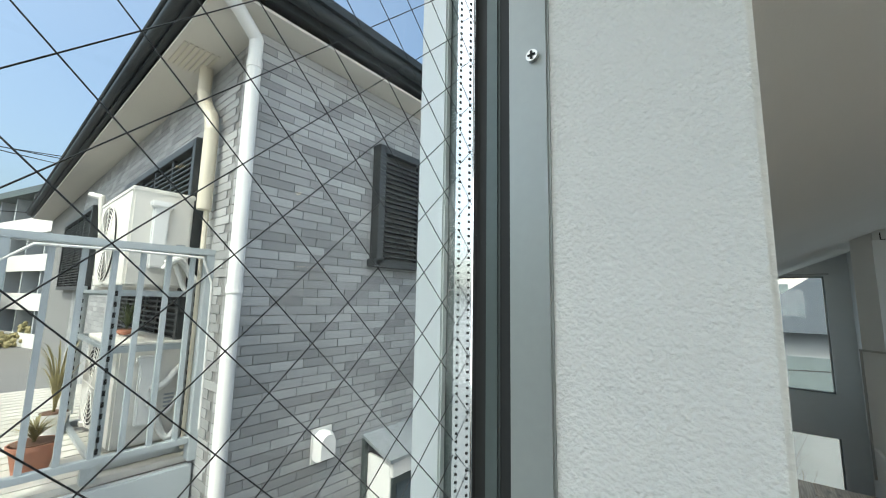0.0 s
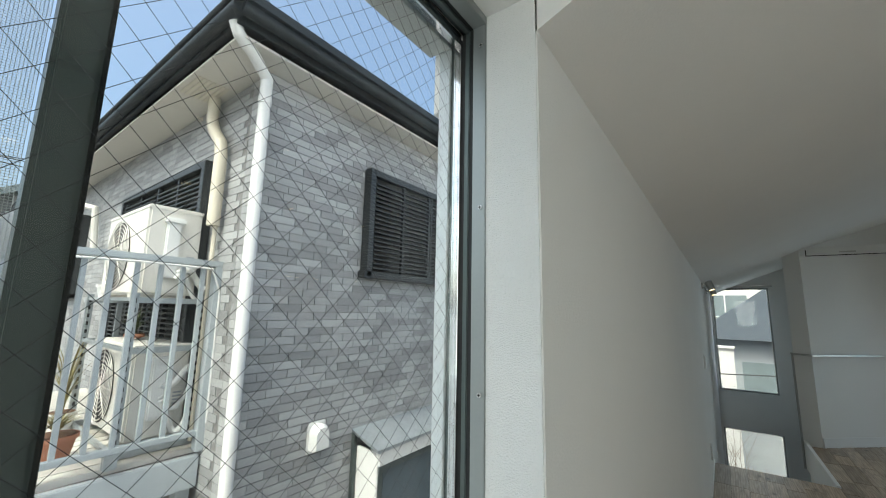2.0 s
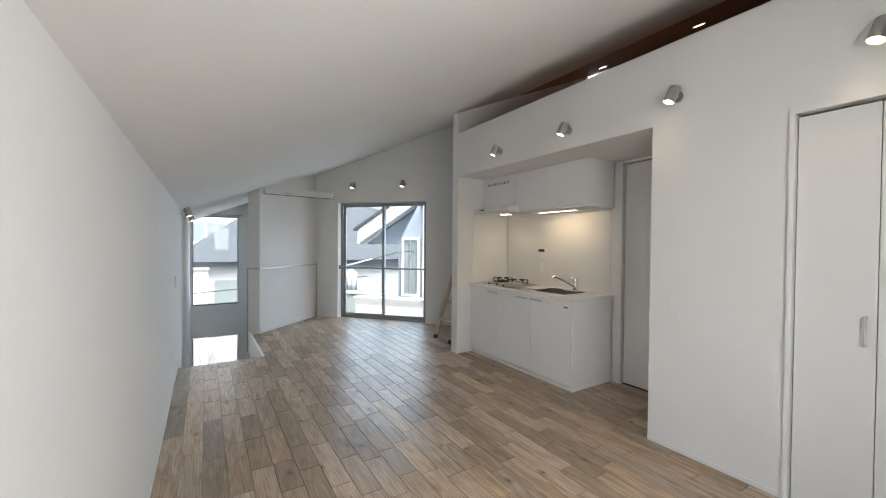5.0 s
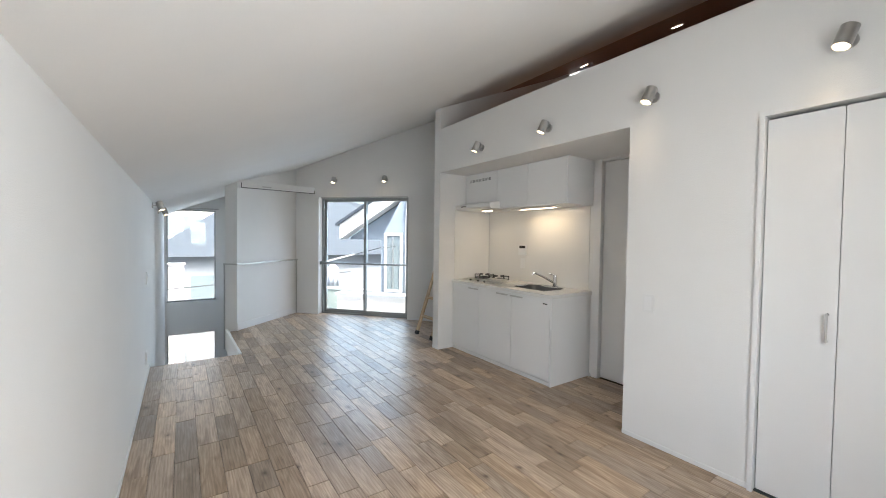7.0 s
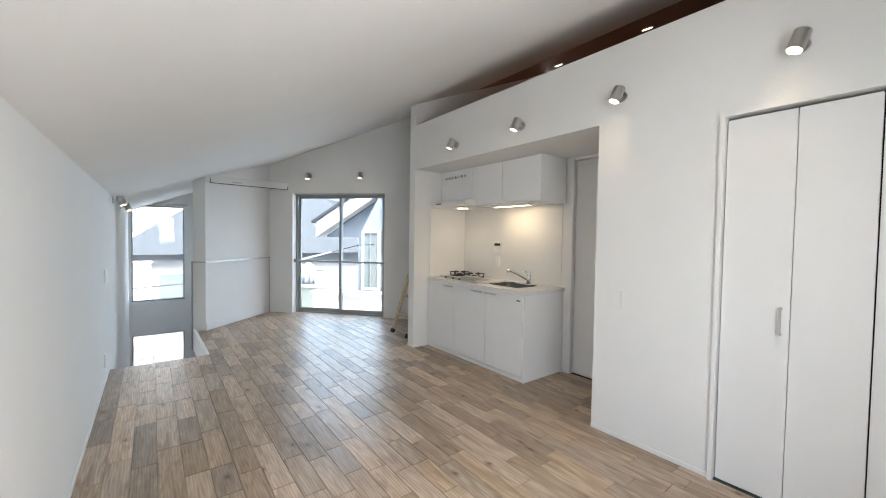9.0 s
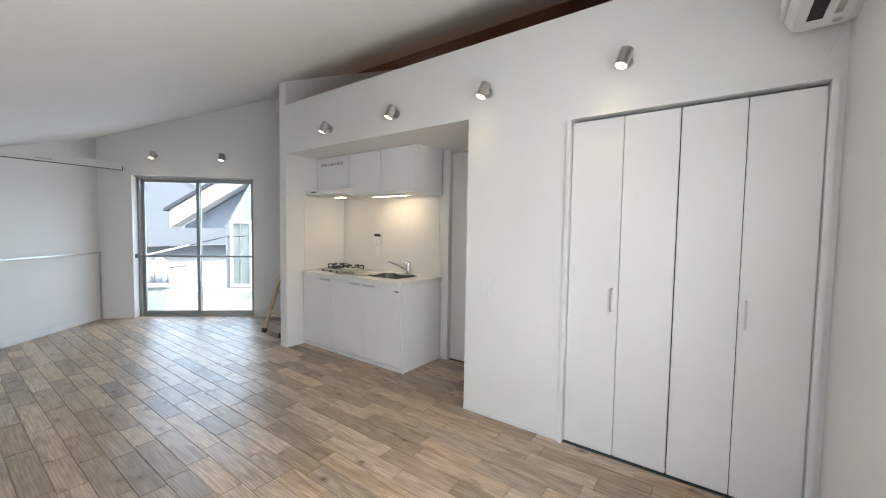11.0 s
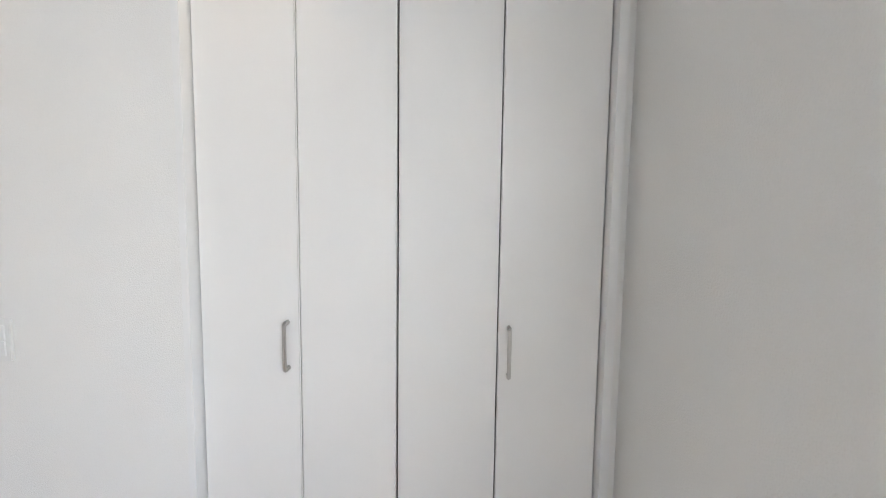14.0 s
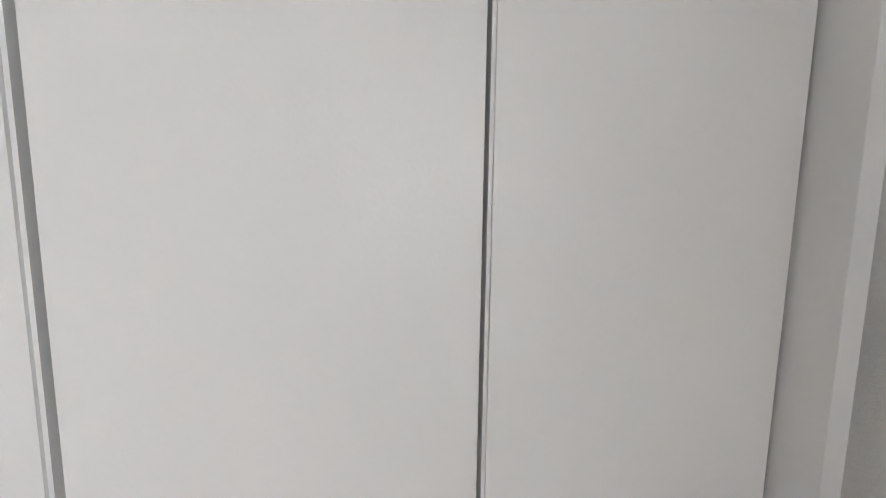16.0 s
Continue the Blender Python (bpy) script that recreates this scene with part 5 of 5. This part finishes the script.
def balcony_block(m, length, storeys, label):
    """A long block of flats: storeys of open galleries with pale fronts, posts and dark glass behind."""
    b = thing("apartment_building", (0, 0, 0), label, "building")
    top = 3.05 * storeys
    part("wall", boxes(((0, 1.4, 0), (length, 12, top))), RENDERGREY, b)
    part("roof_slab", boxes(((-0.4, -0.4, top), (length + 0.4, 12.4, top + 0.55))), ALUDARK, b, "dark roof edge")
    bays = int(length / 3.2)
    for i in range(storeys):
        z = 3.05 * i
        part("balcony", boxes(((0, 0, z - 0.15), (length, 1.39, z + 0.05)), ((0, -0.05, z - 0.25), (length, 0.08, z + 1.05))), RENDERWHITE, b, "white balcony front")
        for j in range(bays):
            x = 0.5 + 3.2 * j
            part("window", boxes(((x, 1.34, z + 0.1), (x + 2.2, 1.42, z + 2.2))), FARGLASS, b)
    for j in range(bays + 1):
        x = 3.2 * j
        part("gallery_post", boxes(((x, 0.1, 0), (x + 0.2, 1.38, top - 0.002))), RENDERGREY, b, "grey dividing wall")
    b.matrix_basis = m


balcony_block(pose(-64.5, -3.1, GZ, 0, 0, 14.6), 32, 4, "grey block of flats with white balcony fronts")
block("apartment_building", (-60, -26, GZ), (-45, -2.6, 6.6), "pale low apartment block with a flat roof", RENDERWHITE, "x", 3, 8, (1.6, 1.3), band=True)
block("rear_house", (-8, 25, GZ), (9, 33, 6.5), "white three-storey house with wide windows", RENDERWHITE, "y", 3, 5, (1.9, 1.1), pane=PALEPANE)


def hip_house(name, lo, hi, eave, ridge, label):
    h = thing(name, ((lo[0] + hi[0]) / 2, (lo[1] + hi[1]) / 2, GZ), label, "house")
    part("wall", boxes(((lo[0], lo[1], GZ), (hi[0], hi[1], eave))), RENDERGREY, h)
    r = B()
    o = 0.35
    e = [r.verts.new(c) for c in ((lo[0] - o, lo[1] - o, eave), (hi[0] + o, lo[1] - o, eave), (hi[0] + o, hi[1] + o, eave), (lo[0] - o, hi[1] + o, eave))]
    my = (lo[1] + hi[1]) / 2
    k = (hi[1] - lo[1]) / 2
    t = [r.verts.new(c) for c in ((lo[0] + k, my, ridge), (hi[0] - k, my, ridge))]
    for f in ((e[0], e[1], t[1], t[0]), (e[1], e[2], t[1]), (e[2], e[3], t[0], t[1]), (e[3], e[0], t[0]), e[::-1]):
        r.faces.new(f)
    part("roof", r, ROOFGREY, h, "grey-blue slate hip roof")
    w = B()
    for x in (lo[0] + 0.9, lo[0] + 2.6):
        bx(w, (x, lo[1] - 0.02, eave - 1.7), (x + 0.9, lo[1] + 0.04, eave - 0.6))
    part("window", w, PALEPANE, h)


hip_house("slate_roof_house", (-0.2, 13, 0), (9.2, 19, 0), 0.72, 3.2, "house with a grey-blue slate hip roof")
w = whole("yard_wall", boxes(((-3.0, 11.6, GZ), (0.52, 11.75, 0.55)), ((-3.05, 11.55, 0.55), (0.55, 11.8, 0.6))), RENDERWHITE, "bright white rendered yard wall", "wall")


def bare_bush(place, height, stems):
    """A leafless shrub: forked thin stems."""
    b = B()
    for i in range(stems):
        p = Vector(place) + Vector((random.uniform(-0.25, 0.25), random.uniform(-0.2, 0.2), 0))
        d = Vector((random.uniform(-0.18, 0.18), random.uniform(-0.18, 0.18), 1)).normalized()
        h, r = height * random.uniform(0.6, 1.0) / 4, 0.010
        for k in range(4):
            q = p + d * h
            rod(b, p, q, r, r * 0.7, seg=5, cap=False)
            for _ in range(3):
                side = (d + Vector((random.uniform(-1, 1), random.uniform(-1, 1), random.uniform(0, 0.6)))).normalized()
                rod(b, q, q + side * h * random.uniform(0.3, 0.6), r * 0.45, r * 0.2, seg=4, cap=False)
            p, r = q, r * 0.7
            d = (d + Vector((random.uniform(-0.3, 0.3), random.uniform(-0.3, 0.3), 0))).normalized()
    whole("bare_shrub", b, TWIG, "leafless grey-brown shrub in the yard", "shrub")


bare_bush((0.32, 9.5, GZ), 2.2, 22)


def terrace():
    """What lies beyond the glazed door: a white ledge, the next house with its gable, panels and washing."""
    def tb(spans, bev=0.0):
        bm = B()
        for lo, hi in spans:
            bx(bm, lo, hi, bev, TURN)
        return bm

    P = lambda x, y, z: TURN @ Vector((x, y, z))
    l = thing("roof_terrace", P(1.2, -1.5, GZ), "bright white terrace with a low ledge", "terrace")
    part("slab", tb([((0.22, -4.5, -0.35), (2.6, 0.25, -0.27))]), RENDERWHITE, l)
    part("ledge", tb([((1.6, -4.5, -0.27), (1.85, 0.06, 0.10))]), RENDERWHITE, l, "white ledge")
    part("coping", tb([((1.55, -4.55, 0.10), (1.90, 0.10, 0.145))], 0.006), ALUWHITE, l, "pale metal coping")
    part("lower_wall", tb([((0.3, -4.5, GZ), (2.5, 0.2, -0.35))]), RENDERWHITE, l)
    part("parapet", tb([((2.55, -0.35, GZ), (2.68, 2.4, 0.06))]), PALEGREEN, l, "pale green parapet")
    part("parapet_cap", tb([((2.52, -0.38, 0.06), (2.71, 2.4, 0.095))], 0.006), ALUWHITE, l, "pale metal cap")

    def slab(pts, u0, u1):
        """A prism across the local depth, over a polygon of local y and z."""
        bm = B()
        lo = [bm.verts.new(P(u0, y, z)) for y, z in pts]
        hi = [bm.verts.new(P(u1, y, z)) for y, z in pts]
        bm.faces.new(lo), bm.faces.new(hi[::-1])
        for i in range(len(pts)):
            j = (i + 1) % len(pts)
            bm.faces.new((lo[i], hi[i], hi[j], lo[j]))
        bmesh.ops.recalc_face_normals(bm, faces=bm.faces)
        return bm

    h = thing("gable_house", P(7, 0, GZ), "pale blue-grey house with a white bargeboard gable", "house")
    k = 0.64
    part("wall", slab([(1.22, 1.30), (-5.0, 1.30), (-5.0, 1.36 + k * 6.22), (1.22, 1.36)], 4.5, 6.0), GABLEGREY, h)
    part("lower_wall", tb([((5.0, -5.0, GZ), (6.0, -0.3, 1.30))]), GABLEGREY, h)
    part("bargeboard", slab([(1.35, 1.31), (-5.0, 1.31 + k * 6.35), (-5.0, 1.73 + k * 6.35), (1.35, 1.73)], 4.08, 4.5), RENDERWHITE, h, "white bargeboard")
    part("roof", slab([(1.45, 1.70), (1.35, 1.735), (-5.0, 1.735 + k * 6.35), (-5.0, 1.80 + k * 6.35), (1.45, 1.765)], 4.0, 6.2), ROOFGREY, h)
    wing = part("wing_wall", slab([(0.02, GZ), (0.02, 1.34), (-0.58, 2.47), (-3.5, 2.9), (-3.5, GZ)], 4.0, 5.0), GABLEGREY, h, "projecting pale wall")
    part("corner_board", tb([((3.93, -0.86, GZ), (3.998, -0.72, 2.6))], 0.004), RENDERWHITE, wing, "white corner board")
    part("downpipe", rod(B(), P(3.93, -0.98, GZ), P(3.93, -0.98, 2.6), 0.035), PIPEWHITE, wing, "white rain pipe")
    # the pale pane colour stands for reflected sky; there is no curtain
    win = part("window", tb([((3.985, -0.56, -0.10), (3.995, -0.14, 1.44))]), PALEPANE, h, "window with the sky's pale reflection put into its colour")
    part("frame", tb([((3.95, -0.15, -0.15), (3.998, -0.09, 1.50)), ((3.95, -0.62, -0.15), (3.998, -0.55, 1.50)), ((3.95, -0.55, 1.43), (3.998, -0.15, 1.50)), ((3.95, -0.55, -0.15), (3.998, -0.15, -0.08))], 0.004), PIPEWHITE, win, "white window frame")
    part("sash_bar", tb([((3.96, -0.36, -0.08), (3.983, -0.32, 1.43))], 0.003), ALU, win, "grey sash bar")
    f = thing("slate_house", P(13, 6, GZ), "house with a wide grey-blue slate roof", "house")
    part("wall", tb([((10.0, 0.5, GZ), (16, 12, 0.62))]), GABLEGREY, f)
    for y0, y1, mat, lab in ((4.85, 5.9, GREENGLASS, "frosted green window"), (3.98, 4.75, GREENGLASS, "frosted green window"), (2.95, 3.9, GREENGLASS, "frosted green window"), (2.35, 2.6, FARGLASS, "dark narrow window")):
        w = part("window", tb([((9.97, y0, -0.72), (10.01, y1, 0.50))]), mat, f, lab)
        part("frame", tb([((9.92, y0 - 0.06, -0.76), (10.0, y0, 0.54)), ((9.92, y1, -0.76), (10.0, y1 + 0.06, 0.54))]), ALUDARK, w)
    rf = B()
    a = [P(9.75, 0.0, 0.58), P(9.75, 12.5, 0.58), P(14, 12.5, 5.0), P(14, 5.0, 3.0), P(12.6, 2.6, 2.25)]
    lo = [rf.verts.new(q) for q in a]
    hi = [rf.verts.new(q + Vector((0, 0, 0.15))) for q in a]
    rf.faces.new(lo), rf.faces.new(hi[::-1])
    for i in range(5):
        rf.faces.new((lo[i], hi[i], hi[(i + 1) % 5], lo[(i + 1) % 5]))
    bmesh.ops.recalc_face_normals(rf, faces=rf.faces)
    part("roof", rf, ROOFGREY, f)
    part("eave_gutter", rod(B(), P(9.7, 0.0, 0.60), P(9.7, 12.5, 0.60), 0.06), PIPEWHITE, f, "pale gutter")
    ws = thing("washing_pole", P(2.9, 1.1, 0.8), "white drying pole with shirts on it", "washing line")
    b = B()
    rod(b, P(2.9, 1.9, 0.52), P(2.9, 0.3, 0.93), 0.018)
    part("pole", b, PIPEWHITE, ws)
    b = B()
    rod(b, P(2.9, 0.3, 0.93), P(2.9, -0.43, 1.12), 0.010)
    rod(b, P(2.9, -0.43, 1.12), P(3.995, -0.43, 1.12), 0.010)
    part("dark_bar", b, BLACK, ws, "thin black bar to the house wall")
    b = B()
    rod(b, P(2.9, 1.9, GZ), P(2.9, 1.9, 0.54), 0.02)
    part("stand", b, PIPEWHITE, ws)
    for y, wd in ((1.20, 0.30), (0.90, 0.32)):
        b = B()
        nn = 14
        prev = None
        for i in range(nn + 1):
            t = i / nn
            yy = y - wd / 2 + wd * t
            off = 0.025 * math.sin(t * 15)
            top = P(2.9 + off * 0.3, yy, 0.66 - 0.14 * max(0.0, abs(2 * t - 1) - 0.25))
            mid2 = P(2.9 + off, yy, 0.45)
            bot = P(2.9 + off * 1.4, yy, 0.10)
            cur = [b.verts.new(q) for q in (top, mid2, bot)]
            if prev:
                b.faces.new((prev[0], cur[0], cur[1], prev[1]))
                b.faces.new((prev[1], cur[1], cur[2], prev[2]))
            prev = cur
        sh = part("shirt", b, CLOTH, ws, "white hanging shirt")
        so = sh.modifiers.new("thick", "SOLIDIFY")
        so.thickness = 0.012


terrace()


def cables():
    for nm, pts in (("overhead_cable", ((-30, -12, 10.3), (-30, 6, 8.5))), ("overhead_cable", ((-30, -12, 9.75), (-30, 6, 9.1))), ("overhead_cable", ((-30, -12, 9.0), (-30, 6, 9.5))), ("overhead_cable", ((-30, -12, 5.4), (-30, 6, 6.2)))):
        c = thing(nm, pts[0], "thin black overhead cable", "cable", "overhead cables")
        b = B()
        a, z = Vector(pts[0]), Vector(pts[1])
        pp = [a.lerp(z, k / 12) - Vector((0, 0, 0.5 * math.sin(k / 12 * math.pi))) for k in range(13)]
        pipe(b, pp, 0.025, 6)
        part("cable", b, BLACK, c)
    for y in (-12, 6):
        u = thing("utility_pole", (-30, y, GZ), "grey concrete utility pole with a cross arm", "pole", "utility poles")
        b = B()
        rod(b, (-30, y, GZ), (-30, y, 11.2), 0.17, 0.11, seg=18)
        part("shaft", b, CONCRETE, u)
        part("cross_arm", boxes(((-30.05, y - 0.06, 8.4), (-29.95, y + 0.06, 10.4))), GALV, u)
    c = thing("service_cable", (0, 11, 0), "thin black service cable across the yard", "cable")
    b = B()
    rod(b, (-3, 11, -0.2), (5, 11, 0.25), 0.012, seg=8)
    part("cable", b, BLACK, c)


cables()


def yard():
    """Seen far below beside the dish: a planter, a motor scooter, cars and a hedge."""
    p = thing("brick_planter", (-14.5, -1.6, GZ), "low red-brown planter with green plants", "planter")
    part("kerb", boxes(((-16.0, -1.9, GZ), (-13.2, -0.9, GZ + 0.45)), bevel=0.02), TERRA, p)
    b = B()
    for k in range(30):
        blades(b, (random.uniform(-15.9, -13.4), random.uniform(-1.8, -1.0), GZ + 0.43), 14, 0.45, 0.4, 0.02)
    part("plants", b, LEAF, p, "green plants")
    s = thing("motor_scooter", (-21, -1.0, GZ), "dark red parked motor scooter", "scooter")
    bm = B()
    bx(bm, (-21.7, -1.3, GZ + 0.35), (-20.6, -0.8, GZ + 0.75), 0.12)
    part("body", bm, MOTORRED, s)
    bm = B()
    bx(bm, (-21.5, -1.22, GZ + 0.75), (-20.9, -0.88, GZ + 0.9), 0.06)
    part("seat", bm, BLACK, s)
    for x in (-21.7, -20.4):
        bm = B()
        rod(bm, (x, -1.12, GZ + 0.26), (x, -0.98, GZ + 0.26), 0.26, seg=24)
        part("wheel", bm, RUBBER, s)
    bm = B()
    pipe(bm, [(-20.5, -1.05, GZ + 0.4), (-20.7, -1.05, GZ + 1.0), (-20.75, -1.4, GZ + 1.05)], 0.03, 8)
    pipe(bm, [(-20.7, -1.05, GZ + 1.0), (-20.75, -0.7, GZ + 1.05)], 0.03, 8)
    part("handlebar", bm, BLACK, s)
    for i, (x, y, mat, lab) in enumerate(((-26, -1.8, RENDERGREY, "silver parked car in the yard"), (-35, -4.2, RENDERWHITE, "white parked car in the yard"))):
        c = thing("parked_car", (x, y, GZ), lab, "car")
        bm = B()
        bx(bm, (x - 2, y - 0.8, GZ + 0.3), (x + 2, y + 0.8, GZ + 0.85), 0.15)
        part("body", bm, mat, c)
        bm = B()
        bx(bm, (x - 1.3, y - 0.7, GZ + 0.85), (x + 1.0, y + 0.7, GZ + 1.4), 0.2)
        part("cabin", bm, FARGLASS, c, "dark car windows")
        for wx in (x - 1.25, x + 1.25):
            for wy in (y - 0.82, y + 0.68):
                bm = B()
                rod(bm, (wx, wy, GZ + 0.3), (wx, wy + 0.14, GZ + 0.3), 0.3, seg=20)
                part("wheel", bm, RUBBER, c)
    hg = B()
    for k in range(500):
        q = Vector((random.uniform(-46, -43.5), random.uniform(-8, 6), GZ + abs(random.gauss(0.4, 0.45))))
        bmesh.ops.create_icosphere(hg, subdivisions=1, radius=random.uniform(0.12, 0.3), matrix=Matrix.Translation(q) @ pose(0, 0, 0, random.uniform(0, 90), random.uniform(0, 90), 0))
    whole("hedge", hg, DRYLEAF, "straggling yellow-green hedge along the lane", "hedge", kind="stuff")
    f = B()
    for k in range(7):
        bx(f, (-4.2 - 0.5 * k, -0.62, GZ), (-4.16 - 0.5 * k, -0.58, 0.05))
    bx(f, (-7.3, -0.61, -0.1), (-4.1, -0.59, -0.04))
    whole("pole_fence", f, RAILWHITE, "weathered pale pole fence under the balcony", "fence")


yard()

# ---- tiles of the neighbour's walls ----
TL, TH, TG = 0.185, 0.048, 0.004


def tile_mesh(length, facing):
    b = B()
    if facing == "x":
        bx(b, (-0.010, 0.0015, 0.0), (-0.0005, length - 0.0015, TH - TG), 0.001)
    else:
        bx(b, (0.002, -0.004, 0.0), (length - 0.002, 0.010, TH - TG), 0.0018)
    return mesh_of("tile", b, TILE, False)


me_x = tile_mesh(TL, "x")
me_y = tile_mesh(TL, "y")
wall_ob = [c for c in HOUSE.children if c.name.startswith("wall")][0]
rest = B()
count = 0
for r in range(80):
    z = -0.82 + TH * r
    if z + TH > 2.787:
        break
    off = (r % 2) * TL / 2 + (r // 4 % 3) * TL / 6
    for k in range(-1, 19):
        y0 = HY + k * TL + off
        y1 = y0 + TL
        if y1 <= HY + 0.03:
            continue
        if y0 < HY:
            bx(rest, (HX - 0.010, HY + 0.002, z), (HX - 0.0005, y1 - 0.002, z + TH - TG))
            continue
        if z > 0.30 and y0 < 1.75 and count < 300 and not (y0 > 1.28 and 1.62 < z < 2.36):
            o = new("tile", me_x)
            o.location = (HX, y0, z)
            o.parent = wall_ob
            o.matrix_parent_inverse = Matrix.Identity(4)
            count += 1
        else:
            bx(rest, (HX - 0.010, y0 + 0.0015, z), (HX - 0.0005, y1 - 0.0015, z + TH - TG))
    for k in range(0, 27):
        x1 = HX - 0.003 - k * TL - (0.0 if k == 0 else off * 0.5)
        if z > 0.3:
            bx(rest, (x1 - TL + 0.0015, HY + 0.0005, z), (x1 - 0.0015, HY + 0.010, z + TH - TG))
TILE2 = TILE.copy()
TILE2.name = "grey_wall_tile_island"
tn = TILE2.node_tree.nodes
geo = tn.new("ShaderNodeNewGeometry")
for nd in list(tn):
    if nd.bl_idname == "ShaderNodeObjectInfo":
        for lk in list(nd.outputs["Random"].links):
            TILE2.node_tree.links.new(geo.outputs["Random Per Island"], lk.to_socket)
tagged(part("tiles", rest, TILE2, wall_ob, "grey wall tiles"), kind="stuff")

# ---- floor planks ----
PW = 0.12
LENGTHS = (0.3, 0.4, 0.5, 0.6)
plank_meshes = {}


def plank(x0, x1, y0, y1):
    key = (round(x1 - x0, 3), round(y1 - y0, 3))
    if key not in plank_meshes:
        b = B()
        bx(b, (0.0008, 0.0008, -0.014), (key[0] - 0.0008, key[1] - 0.0008, 0.0), 0.002)
        plank_meshes[key] = mesh_of("plank", b, OAK, False)
    o = new("plank", plank_meshes[key])
    o.location = (x0, y0, 0.0)
    o.parent = floor


def lay(x0, x1, ya, yb):
    y = ya - random.choice((0.0, 0.15, 0.3))
    while y < yb - 0.02:
        ln = random.choice(LENGTHS)
        a, b = max(y, ya), min(y + ln, yb)
        if yb - b < 0.15:
            b = yb
        if b - a > 0.03:
            plank(x0, x1, a, b)
        y = b if b > a else y + ln


for i in range(31):
    x0 = LW + PW * i
    x1 = min(x0 + PW, 3.9)
    if x1 - x0 < 0.02:
        continue
    ya = EW if x0 < KW - 0.02 else (0.605 if x0 < 3.86 else 0.7)
    if x0 >= 3.30 and x0 < 3.86:
        lay(x0, x1, 0.605, 1.5)
        lay(x0, x1, 3.10, turned(0, -1.6)[1] - 0.2 if x0 < 3.6 else 4.9)
        continue
    if x0 < 1.0:
        yb = 4.03
    elif x0 < 2.19:
        yb = 5.30 + (x0 - 1.13) * 0.913 + 0.05
    else:
        yb = 6.25 - (x0 - 2.167) * 1.095 + 0.12
    lay(x0, x1, ya, yb)
lay(3.92, 4.04, 3.12, 4.3)
